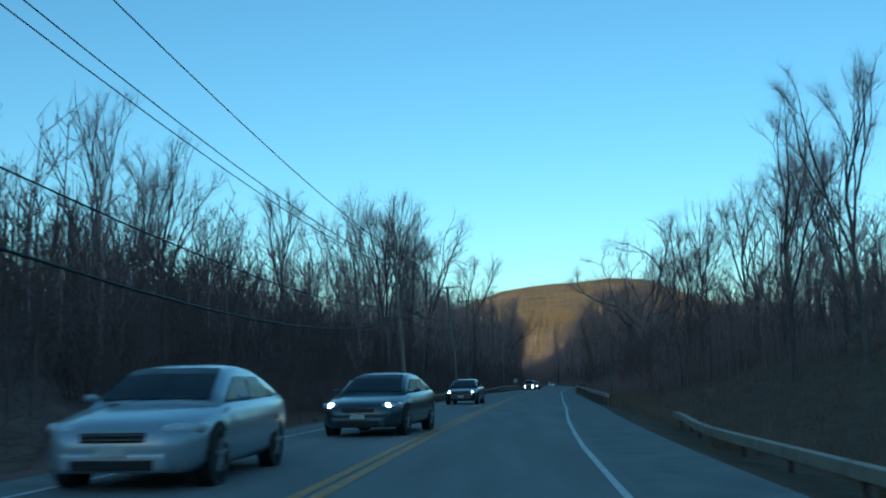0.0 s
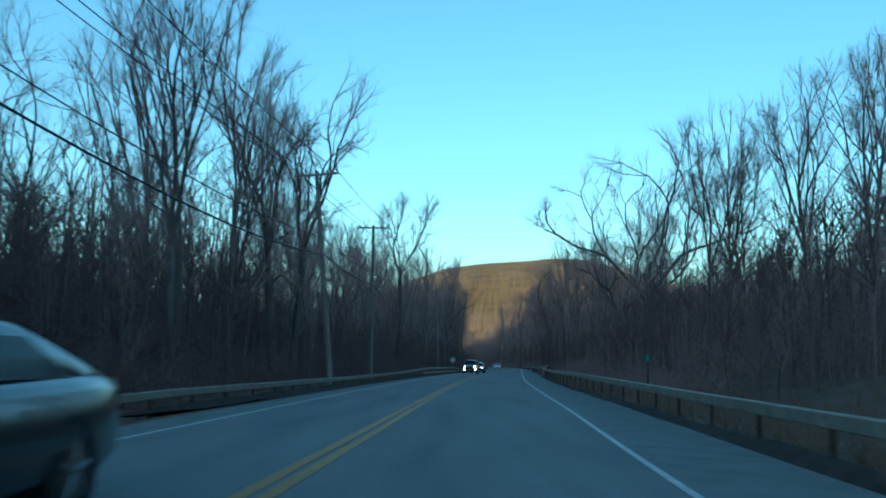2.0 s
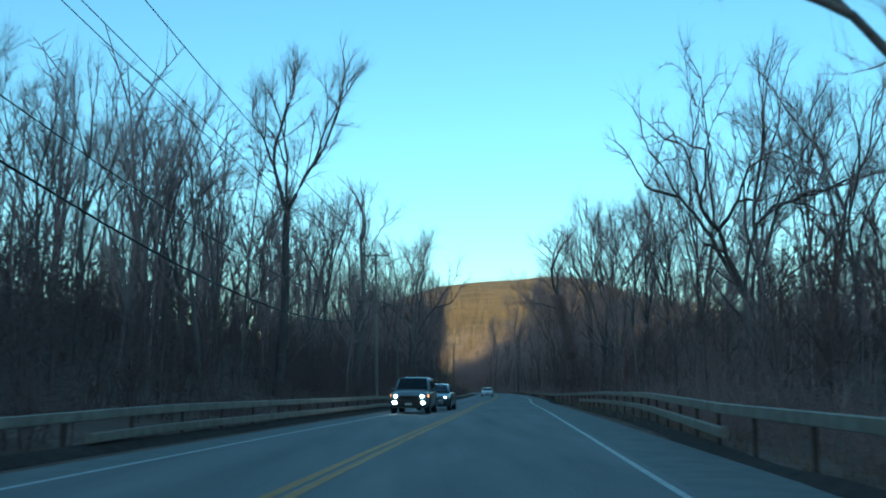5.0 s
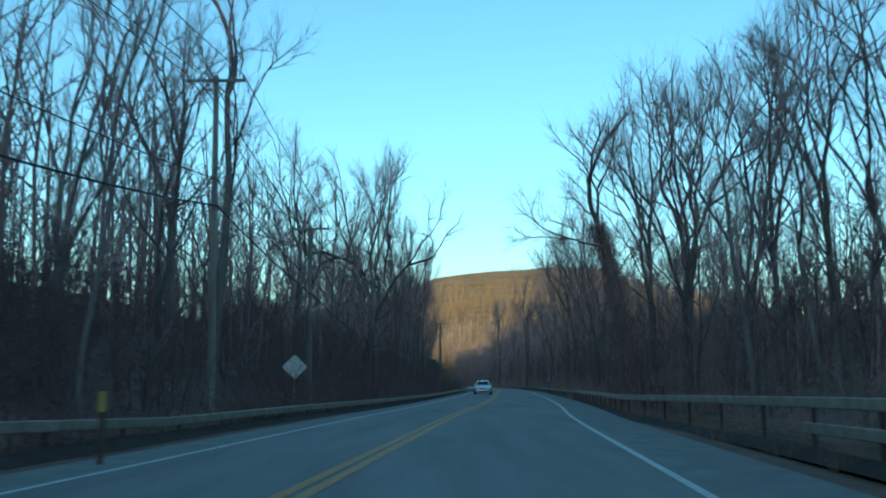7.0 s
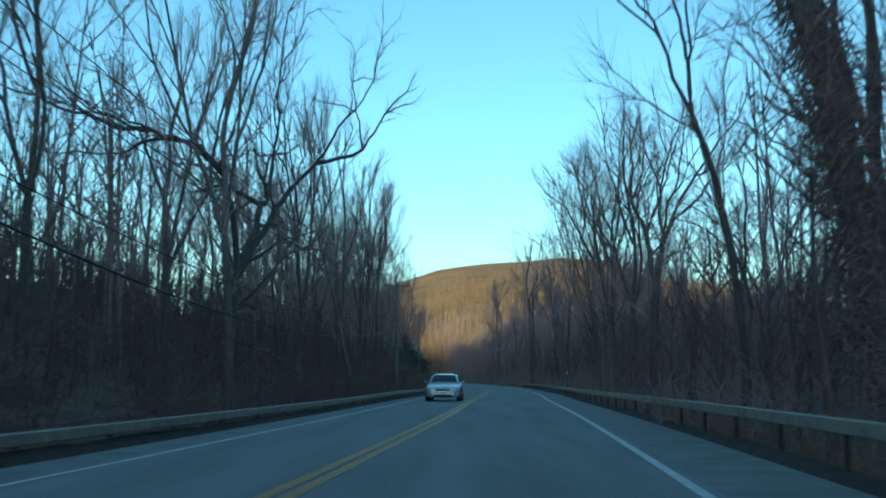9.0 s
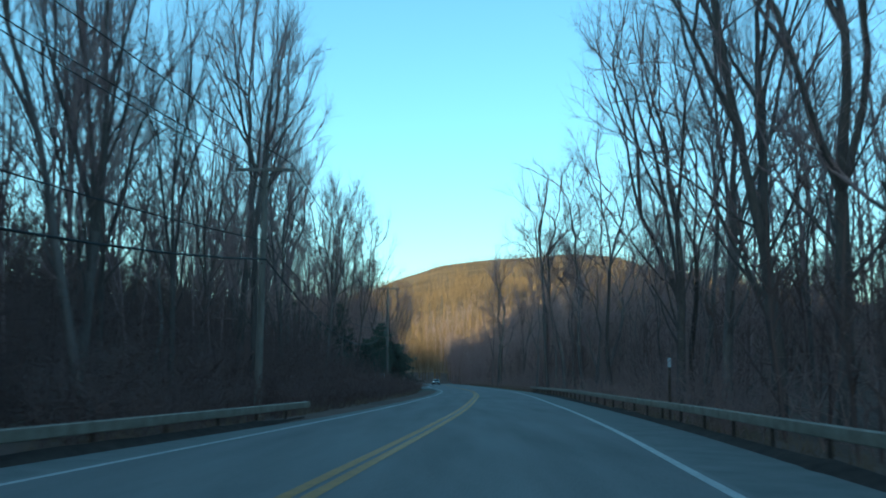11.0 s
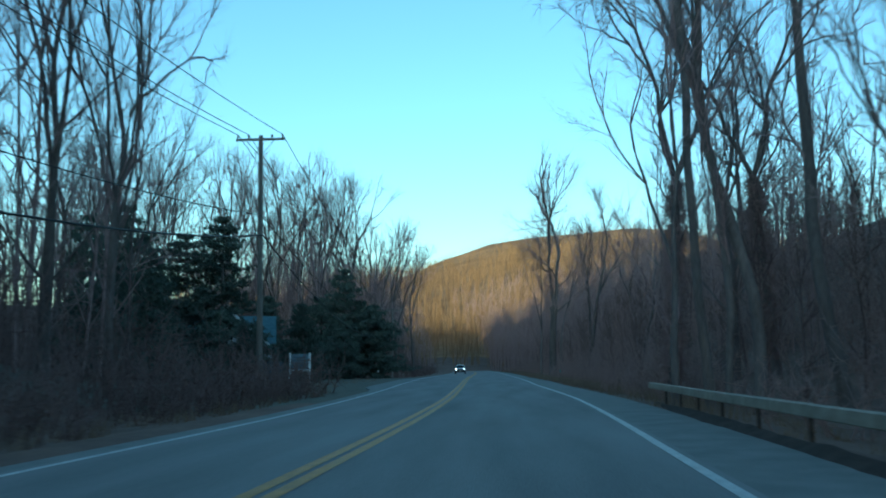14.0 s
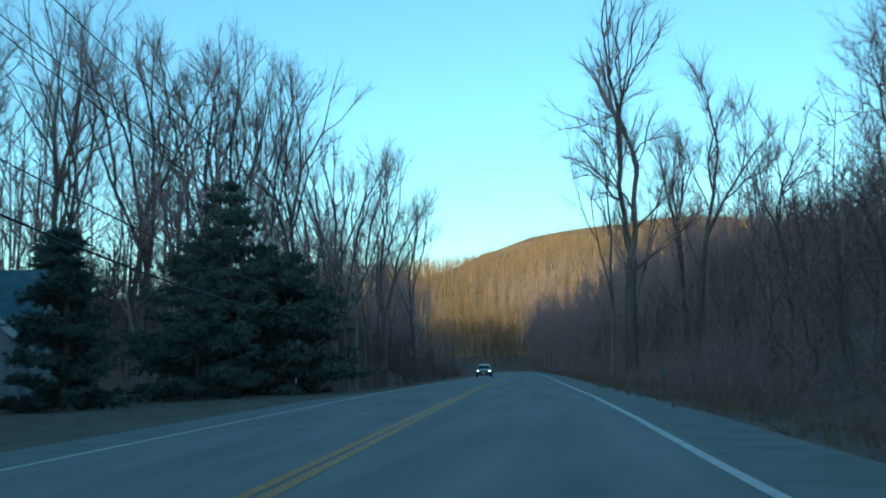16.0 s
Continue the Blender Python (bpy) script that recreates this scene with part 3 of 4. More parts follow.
# ---- undergrowth: leafless tangled brush, one mesh a side ----
def undergrowth(side_of, seed, clumps, bands=()):
    """bands: stretches of road where it grows thicker, each with its clumps and how far back from the verge it reaches."""
    rng = np.random.default_rng(seed)
    t = Tubes()
    sown = [(None, 29)] * clumps + [((lo, hi), deep) for lo, hi, more, deep in bands for _ in range(more)]
    for stretch, deep in sown:
        y = rng.uniform(12, 640) if rng.random() < 0.72 else (rng.uniform(12, 110) if rng.random() < 0.45 else rng.uniform(306, 424)) if side_of < 0 else rng.uniform(12, 110) if rng.random() < 0.3 else rng.uniform(400, 630)
        near, reach, tall = (9.0 if side_of < 0 else 9.4), deep, rng.uniform(2.6, 7.5)
        if stretch:
            y = rng.uniform(*stretch)
        if side_of > 0 and y < 95:
            near = 20
        if side_of > 0 and 172 < y < 400:
            near, tall = float(np.interp(y, [172, 205, 235, 262, 400], [12, 12, 9, 6.8, 8.5])), tall + 1.0
        if side_of > 0 and 400 < y < 620:
            near, reach, tall = 8.8, 26, rng.uniform(3.5, 8.5)
        if side_of < 0 and 205 < y < 420:
            near = 7.4 if y < 310 else 6.9
        if side_of < 0 and 420 < y < 486:
            near = 27
        u = near + reach * rng.random() ** 1.3
        tall *= 0.35 + 0.65 * smoothstep(0, 9, u - near)
        if side_of < 0 and 310 < y < 372:
            tall = min(max(tall, 1.7), 2.3 + 0.6 * (u - near))
        x = centre(y) + side_of * u
        z, n = land(x, y) - 0.15, 11
        a, r = rng.uniform(0, 2 * np.pi, n), rng.uniform(0.1, 1.6, n)
        out = np.stack([np.cos(a), np.sin(a), 0 * a], 1)
        foot = np.array([x, y, z]) + out * r[:, None]
        hh = tall * rng.uniform(0.45, 1.0, n)
        thin = 0.014 + 0.012 * smoothstep(2, 22, u - near)
        bow = out * (hh * rng.uniform(0.05, 0.4, n))[:, None]
        knee = foot + bow * 0.6 + rng.normal(0, 0.05, (n, 3)) * hh[:, None] + np.stack([0 * hh, 0 * hh, hh * 0.55], 1)
        tip = knee + bow + rng.normal(0, 0.1, (n, 3)) * hh[:, None] + np.stack([0 * hh, 0 * hh, hh * 0.4], 1)
        t.spikes(foot, knee, thin * 2, thin * 1.3)
        t.points(knee, tip, thin * 1.3)
        for _ in range(13):
            k = rng.uniform(-0.95, 0.95, n)[:, None]
            q = np.where(k > 0, knee + (tip - knee) * k, knee + (knee - foot) * k)
            t.points(q, q + rng.normal(0, 0.42, (n, 3)) * (0.8 + 0.2 * hh[:, None]) + [0, 0, 0.25], thin)
    ob = new("brush", t.mesh("brush", BRUSH, False))
    tagged(ob, "dense leafless dark brown brush thicket under the trees", "brush", kind="stuff")


undergrowth(-1, 9, 920, ((204, 424, 150, 8), (70, 200, 140, 22), (36, 100, 60, 16)))
undergrowth(1, 10, 900, ((96, 200, 70, 24),))


# ---- far woods: one mesh of many small bare trees on the slopes and behind the verge ----
def far_woods(name, label, spots, seed, mat, limbs, twigs, thick):
    rng = np.random.default_rng(seed)
    t = Tubes()
    xyz = np.array([(x, y, land(x, y) - 0.5) for x, y, _ in spots])
    h = np.array([s[2] for s in spots])
    n, w = len(h), thick * h
    mid = xyz + np.stack([rng.normal(0, 0.03, n) * h, 0 * h, h * 0.48], 1)
    top = mid + np.stack([rng.normal(0, 0.04, n) * h, 0 * h, h * 0.5], 1)
    t.spikes(xyz, mid, w * 1.2, w * 0.9)
    t.spikes(mid, top, w * 0.9, w * 0.25)
    for _ in range(limbs):
        k, a, r = rng.uniform(0.0, 0.85, n), rng.uniform(0, 2 * np.pi, n), h * rng.uniform(0.07, 0.18, n)
        low = rng.random(n) < 0.42
        k = np.where(low, -0.75 * k, k)
        q = mid + (top - mid) * np.maximum(k, 0)[:, None] + (mid - xyz) * np.minimum(k, 0)[:, None]
        tip = q + np.stack([np.cos(a) * r, np.sin(a) * r, h * rng.uniform(0.12, 0.26, n)], 1)
        t.spikes(q, tip, w * 0.5, w * 0.22)
        for _ in range(twigs):
            q2 = q + (tip - q) * rng.uniform(0.2, 1.0, n)[:, None]
            t.points(q2, q2 + rng.normal(0, 0.045, (n, 3)) * h[:, None] + np.stack([0 * h, 0 * h, 0.06 * h], 1), w * 0.34)
    ob = new(name, t.mesh(name, mat, False))
    tagged(ob, label, "woods", kind="stuff")


def hill_spots():
    rng = np.random.default_rng(77)
    out = []
    while len(out) < 9000:
        y = 650 + 870 * rng.random() ** 0.9 if len(out) < 4300 else rng.uniform(690, 1000) if len(out) < 7000 else rng.uniform(1000, 1510)
        x = rng.uniform(-0.15, 0.26) * y
        if abs(x - centre(min(y, 799))) > 12 or y > 660:
            out.append((x, y, rng.uniform(8, 14) if y < 1000 else rng.uniform(7, 12) if y < 1250 else rng.uniform(5, 8)))
    while len(out) < 10600:     # close-grown at its foot, past the bend
        y = rng.uniform(640, 790)
        x = rng.uniform(-0.13, 0.2) * y
        if abs(x - centre(y)) > 9 or y > 655:
            out.append((x, y, rng.uniform(6, 12)))
    return out


def verge_spots():
    rng = np.random.default_rng(78)
    out = []
    while len(out) < 1750:
        y = rng.uniform(10, 650)
        u = (17 + 52 * rng.random() ** 1.4) * (1 if rng.random() < 0.43 else -1)
        if (u < 0 and 425 < y < 480 and u > -34) or (u > 0 and y < 60 and u < 24):
            continue
        h = rng.uniform(13, 20)
        if y < 180:
            h *= 0.5 if u > 0 else 0.65
        elif u > 0 and not 290 < y < 420:
            h *= 0.7
        out.append((centre(y) + u, y, h))
    while len(out) < 2700:      # in the shade at the hill's foot
        y = rng.uniform(580, 800)
        u = (9 + 60 * rng.random()) * (1 if rng.random() < 0.7 else -1)
        out.append((centre(y) + u, y, rng.uniform(7, 13)))
    while len(out) < 3250:      # tall thicket on the outside of the last bend
        y = rng.uniform(575, 700)
        out.append((centre(y) + 6.5 + 48 * rng.random(), y, rng.uniform(10, 17)))
    return out


def sapling_spots():
    rng = np.random.default_rng(79)
    out = []
    while len(out) < 2400:
        y = rng.uniform(15, 620) if len(out) < 2250 else rng.uniform(40, 135)
        on_left = len(out) >= 2250 or rng.random() < 0.52
        u = (13 + 26 * rng.random() ** 1.3) * (-1 if on_left else 1)
        if not on_left and 235 < y < 320:
            u -= 4.5
        if u < 0 and 332 < y < 425:
            u -= 3.0
        if (u < 0 and 420 < y < 482 and u > -30) or (u > 0 and y < 95 and u < 20):
            continue
        out.append((centre(y) + u, y, rng.uniform(6, 9.5) if not on_left and 90 < y < 195 else rng.uniform(5.5, 8.5) if on_left and y < 135 else rng.uniform(4.0, 7.5)))
    return out


far_woods("hill_woods", "sunlit golden-brown leafless woods on the far hill", hill_spots(), 3, HILLWOOD, 4, 2, 0.011)
far_woods("back_woods", "dense dark leafless woods deep behind the verge", verge_spots(), 4, TWIG, 8, 5, 0.0065)
far_woods("saplings", "dense dark leafless saplings under the tall trees", sapling_spots(), 6, BRUSH, 10, 5, 0.011)


# ---- dry grass and weeds on the open verges ----
def weeds(seed, tufts):
    rng = np.random.default_rng(seed)
    t = Tubes()
    low, high = [], []
    zones = [(1, -10, 105, 5.8, 26, 0.75), (-1, 5, 420, 5.6, 9.5, 0.4), (1, 105, 400, 6.5, 10, 0.45), (1, 400, 600, 6.2, 11, 0.6), (-1, 420, 485, 7.5, 26, 0.2)]
    share = rng.choice(len(zones), tufts, p=[0.42, 0.2, 0.16, 0.14, 0.08])
    for k in share:
        side_of, y0, y1, u0, u1, tall = zones[k]
        y = rng.uniform(y0, y1)
        x = centre(y) + side_of * rng.uniform(u0, u1)
        z = land(x, y) - 0.04
        for _ in range(7):
            a, r, h = rng.uniform(0, 2 * np.pi), rng.uniform(0, 0.35), tall * rng.uniform(0.4, 1.3)
            f = np.array([x + r * math.cos(a), y + r * math.sin(a), z])
            low.append(f)
            high.append(f + [rng.normal(0, 0.3) * h, rng.normal(0, 0.3) * h, h])
    low, high = np.array(low), np.array(high)
    t.points(low, high, 0.017)
    tagged(new("weeds", t.mesh("weeds", STRAW, False)), "dry brown grass and weeds on the verge", "grass", kind="stuff")


weeds(21, 5200)


# ---- utility poles and wires ----
def utility_pole(x, y, top, lean=(0.0, 0.0), arm=True):
    ob = new("utility_pole")
    ob.matrix_basis = pose(x, y, land(x, y), lean[0], lean[1], 0)
    h = top - land(x, y)
    bm = bmesh.new()
    cylinder(bm, (0, 0, -0.4), (0, 0, h), 0.17, 0.11, 12)
    part("pole", bm, POLE, ob, smooth=False)
    if arm:
        z = h - 0.3
        bm = bmesh.new()
        box(bm, -1.25, 1.25, -0.18, -0.09, z, z + 0.13, 0.012)
        part("crossarm", bm, POLE, ob)
        for s in (-1, 1):
            bm = bmesh.new()
            cylinder(bm, (0.05 * s, -0.14, z - 0.75), (0.72 * s, -0.14, z + 0.02), 0.018, 0.018, 6)
            part("brace", bm, RUST, ob)
        for dx in (-1.15, -0.6, 0.6, 1.15):
            bm = bmesh.new()
            cylinder(bm, (dx, -0.135, z + 0.12), (dx, -0.135, z + 0.2), 0.03, 0.03, 8)
            cylinder(bm, (dx, -0.135, z + 0.2), (dx, -0.135, z + 0.3), 0.065, 0.05, 8)
            part("insulator", bm, PORCELAIN, ob)
    bm = bmesh.new()
    cylinder(bm, (0, -0.2, h * 0.6), (0, 0.1, h * 0.6), 0.03, 0.03, 6)
    part("cable_bracket", bm, RUST, ob)
    words = "weathered grey wooden utility pole with crossarm" if arm else "weathered grey wooden utility pole carrying wires"
    tagged(ob, words, "utility pole", "utility poles")
    return ob


POLES = [(-9.50, -16, 10.4, (0, 0), False),
         (-6.73, 71.8, 9.9, (0, -4.2), False),
         (-4.71, 108.8, 11.7, (0, -5.0), True),
         (-4.59, 137, 12.5, (0, 0), True),
         (0.31, 226.4, 13.7, (0, -1), True),
         (1.43, 248, 10.8, (0, -1), True),
         (9.2, 333, 10, (0, 0), True),
         (8.96, 421.2, 12.9, (0, -0.6), True),
         (6.85, 498, 8.4, (0, 0), True)]
for px, py, ptop, plean, parm in POLES:
    utility_pole(px, py, ptop, plean, parm)


def pole_point(k, across, down):
    px, py, ptop, plean, parm = POLES[k]
    h = ptop - land(px, py) - down
    a = radians(plean[1])
    return np.array([px + math.sin(a) * h + across, py - 0.12, land(px, py) + math.cos(a) * h])


def wire(across, down, radius, sag, label):
    t = Tubes()
    for k in range(len(POLES) - 1):
        a, b = pole_point(k, across, down if not callable(down) else down(k)), pole_point(k + 1, across, down if not callable(down) else down(k + 1))
        s = np.linspace(0, 1, 17)[:, None]
        p = a + (b - a) * s
        p[:, 2] -= (4 * s * (1 - s))[:, 0] * sag * (np.linalg.norm(b - a) / 60) ** 2
        t.add(p, np.full(17, radius), 4)
    ob = new("overhead_wire", t.mesh("overhead_wire", WIRE))
    tagged(ob, label, "wire", "overhead wires")


for across in (-1.15, -0.6, 1.15):
    wire(across, -0.02, 0.021, 0.7, "thin black overhead power wire slung between poles")
wire(0.15, lambda k: 0.4 * POLES[k][2], 0.036, 1.3, "thick black overhead telephone cable slung between poles")
wire(0.1, lambda k: 0.32 * POLES[k][2], 0.021, 1.0, "thin black overhead wire below the crossarms")


def cable_splice(k, s):
    """The sleeve on the thick cable, s of the way from pole k to the next."""
    a, b = pole_point(k, 0.15, 0.4 * POLES[k][2]), pole_point(k + 1, 0.15, 0.4 * POLES[k + 1][2])
    sag = 1.3 * (np.linalg.norm(b - a) / 60) ** 2
    p = [a + (b - a) * q - np.array([0, 0, 4 * q * (1 - q) * sag]) for q in (s - 0.006, s + 0.006)]
    bm = bmesh.new()
    cylinder(bm, p[0], p[1], 0.1, 0.1, 10)
    for e in (0, 1):
        cylinder(bm, p[e], p[e] + (p[e] - p[1 - e]) * 0.3, 0.1, 0.04, 10)
    tagged(part("cable_splice", bm, WIRE), "black splice sleeve on the telephone cable", "cable splice")


cable_splice(7, 0.22)


# ---- guard rails ----
BEAM = [(0.0, 0.0), (0.02, 0.012), (0.13, 0.012), (0.15, 0.0), (0.15, -0.15), (0.13, -0.165), (0.02, -0.165), (0.0, -0.15)]


def guard_rail(y0, y1, offset, top, toward, bars, label, spacing=3.2):
    """bars: drops of the beams under the top line."""
    ob = new("guard_rail")
    ys = np.linspace(y0, y1, int((y1 - y0) / 2.5) + 1)
    line = [(centre(y) + offset(y), y, top(y)) for y in ys]
    m = len(BEAM)
    for drop, lo, hi in bars:
        keep = [p for p in line if lo <= p[1] <= hi]
        verts = [(x + toward * bx, y, z - drop + bz) for x, y, z in keep for bx, bz in BEAM]
        n = len(keep)
        faces = [(k * m + i, k * m + (i + 1) % m, (k + 1) * m + (i + 1) % m, (k + 1) * m + i) for k in range(n - 1) for i in range(m)]
        faces += [tuple(range(m)), tuple(range((n - 1) * m, n * m))]
        mesh_object("beam", verts, faces, ZINC, ob)
    post_me = None
    for y in np.arange(y0 + 0.4, y1, spacing):
        x, z = centre(y) + offset(y) - toward * 0.07, top(y)
        if post_me is None:
            bm = bmesh.new()
            box(bm, -0.028, 0.028, -0.038, 0.038, -1.25, -0.02, 0.006)
            post = part("post", bm, RUST, ob)
            post_me = post.data
        else:
            post = new("post", post_me)
            post.parent = ob
        post.location = (x, y, z)
    tagged(ob, label, "guard rail", "guard rails")


def right_offset(y):
    return edge_right(y) + float(np.interp(y, [50, 75, 150, 172, 205, 222, 392, 404], [2.3, 2.0, 2.0, 3.1, 3.1, 2.1, 2.0, 2.35]))


def right_top(y):
    return float(np.interp(y, [50, 60, 80, 106, 130, 150, 165, 184, 200, 213, 225, 260, 300, 330, 350, 404], [0.5, 0.58, 0.66, 0.76, 0.76, 0.86, 1.0, 1.02, 0.92, 0.81, 0.7, 0.66, 0.57, 0.57, 0.62, 0.57]))


def left_offset(y):
    return edge_left(y) - float(np.interp(y, [64, 90, 160, 215, 240, 316], [2.6, 2.2, 2.2, 2.2, 1.7, 1.3]))


def left_top(y):
    return float(np.interp(y, [64, 78, 110, 135, 155, 190, 199, 207, 240, 275, 300, 325], [0.3, 0.43, 0.4, 0.5, 0.74, 0.72, 0.55, 0.36, 0.34, 0.34, 0.42, 0.42]))


guard_rail(-40, 31, lambda y: edge_right(y) + 2.7 + 0.6 * smoothstep(20, 31, y), lambda y: 0.2, -1, [(0, -50, 40)], "pale galvanised box-beam guard rail beside the shoulder")
guard_rail(52, 404, right_offset, right_top, -1, [(0, 0, 999), (0.42, 150, 204)], "long pale box-beam steel guard rail on slim posts")
guard_rail(73, 322, left_offset, left_top, 1, [(0, 0, 999), (0.42, 150, 201)], "long low box-beam steel guard rail on slim posts")


# ---- low banks added under the rails, darker than the ground beside them ----
DARK_BANK = natural("dark_bank", (0.04, 0.032, 0.028), (0.095, 0.073, 0.06), 2.5, 0.95, bump=0.8, bump_scale=12, spec=0.1)


def rail_bank(y0, y1, offset, toward):
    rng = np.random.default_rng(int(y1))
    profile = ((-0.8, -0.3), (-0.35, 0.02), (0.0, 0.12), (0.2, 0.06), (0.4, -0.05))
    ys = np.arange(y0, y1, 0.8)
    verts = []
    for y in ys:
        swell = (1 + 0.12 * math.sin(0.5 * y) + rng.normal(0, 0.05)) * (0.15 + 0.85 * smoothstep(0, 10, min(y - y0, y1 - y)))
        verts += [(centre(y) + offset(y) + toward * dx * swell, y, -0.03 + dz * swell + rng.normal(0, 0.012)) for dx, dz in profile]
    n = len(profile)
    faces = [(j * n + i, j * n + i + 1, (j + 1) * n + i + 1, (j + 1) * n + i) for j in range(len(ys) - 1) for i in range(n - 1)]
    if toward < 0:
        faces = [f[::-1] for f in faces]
    tagged(mesh_object("rail_bank", verts, faces, DARK_BANK, smooth=True), "low dark bank added under the guard rail", "leaves", kind="stuff")


rail_bank(56, 404, right_offset, -1)
rail_bank(73, 322, left_offset, 1)

# ---- signs and markers ----
def diamond_sign(x, y):
    ob = new("road_sign")
    ob.matrix_basis = pose(x, y, land(x, y), 0, 0, 8)
    bm = bmesh.new()
    box(bm, -0.03, 0.03, -0.02, 0.02, -0.3, 2.3 - land(x, y), 0.005)
    part("post", bm, ZINC, ob)
    bm = bmesh.new()
    box(bm, -0.4, 0.4, -0.002, 0.002, -0.4, 0.4)
    bmesh.ops.bevel(bm, geom=[e for e in bm.edges if abs(e.verts[0].co.y - e.verts[1].co.y) > 0.001], offset=0.05, segments=3, affect="EDGES")
    bm.transform(Matrix.Translation((0, -0.035, 1.8 - land(x, y))) @ Matrix.Rotation(radians(45), 4, "Y"))
    part("panel", bm, PANEL, ob, "bare aluminium back of a diamond panel")
    tagged(ob, "diamond road sign seen from its bare metal back", "road sign")


def marker(x, y, h, mat, label):
    ob = new("marker_post")
    ob.matrix_basis = pose(x, y, land(x, y))
    bm = bmesh.new()
    box(bm, -0.04, 0.04, -0.012, 0.012, -0.3, h, 0.006)
    part("post", bm, RUST, ob)
    bm = bmesh.new()
    box(bm, -0.055, 0.055, -0.022, -0.014, h - 0.3, h - 0.02, 0.004)
    part("reflector", bm, mat, ob)
    tagged(ob, label, "marker post")


PANEL = natural("aluminium_sheet", (0.4, 0.42, 0.43), (0.62, 0.64, 0.65), 2.0, 0.45, 0.6, bump=0.05)
MARK_YELLOW = natural("yellow_reflector", (0.28, 0.21, 0.06), (0.42, 0.32, 0.1), 6.0, 0.4, bump=0.0)
MARK_GREEN = natural("green_tab", (0.02, 0.28, 0.22), (0.04, 0.4, 0.32), 6.0, 0.4, bump=0.0)
MARK_WHITE = natural("white_reflector", (0.5, 0.52, 0.54), (0.7, 0.72, 0.74), 6.0, 0.4, bump=0.0)
BOARDFACE = natural("sign_board_pale", (0.14, 0.19, 0.22), (0.24, 0.3, 0.335), 2.0, 0.6, bump=0.05)
LETTERS = natural("faded_blue", (0.09, 0.13, 0.17), (0.14, 0.19, 0.24), 5.0, 0.6, bump=0.0)
diamond_sign(2.85, 231.6)
marker(4.88, 199.5, 1.05, MARK_YELLOW, "small marker post with yellow reflector by the guard rail")
marker(26.5, 474.0, 1.2, MARK_GREEN, "small marker post with green tab on the verge")
marker(23.7, 322.2, 1.95, MARK_WHITE, "slim marker post with pale reflector behind the rail")
marker(7.9, 476.0, 0.9, MARK_WHITE, "slim marker post with pale reflector on the verge")
marker(10.3, 98.0, 2.1, MARK_GREEN, "small marker post with green tab behind the rail")


def board_sign():
    ob = new("board_sign")
    x0, x1, y = 5.76, 7.2, 443.1
    ob.matrix_basis = pose((x0 + x1) / 2, y, land(3.1, y), 0, 0, -4)
    w = (x1 - x0) / 2
    for s in (-1, 1):
        bm = bmesh.new()
        box(bm, s * w - 0.07, s * w + 0.07, -0.07, 0.07, -0.3, 2.2, 0.015)
        part("post", bm, PAINTWHITE, ob)
    bm = bmesh.new()
    box(bm, -w + 0.07, w - 0.07, -0.03, 0.03, 1.0, 2.1, 0.008)
    panel = part("panel", bm, BOARDFACE, ob, "faded pale blue board")
    bm = bmesh.new()
    box(bm, -w + 0.07, w - 0.07, -0.045, 0.045, 0.9, 1.0, 0.008)
    part("rail", bm, PAINTWHITE, ob)
    for k, (wide, z) in enumerate([(0.95, 1.86), (1.15, 1.66), (0.8, 1.48), (1.05, 1.3), (0.6, 1.15)]):
        bm = bmesh.new()
        box(bm, -wide / 2, wide / 2, -0.038, -0.031, z - 0.045, z + 0.045, 0.003)
        part("letter_bar", bm, LETTERS, panel)
    tagged(ob, "faded pale notice board between two white posts", "sign")


board_sign()

# ---- house behind the board ----
SIDING = natural("pale_siding", (0.32, 0.35, 0.37), (0.48, 0.5, 0.51), 1.2, 0.75, bump=0.2, stretch=(0.3, 0.3, 3))
SHINGLE = natural("blue_grey_shingle", (0.06, 0.105, 0.12), (0.115, 0.175, 0.195), 2.5, 0.85, bump=0.5, bump_scale=15)
GLASS = natural("dark_glass", (0.012, 0.016, 0.02), (0.03, 0.036, 0.042), 2.0, 0.06, bump=0.0, spec=0.9)
FENCE = natural("grey_boards", (0.1, 0.11, 0.125), (0.2, 0.215, 0.235), 3.0, 0.9, bump=0.4, stretch=(1, 1, 0.15), per_object=0.2)


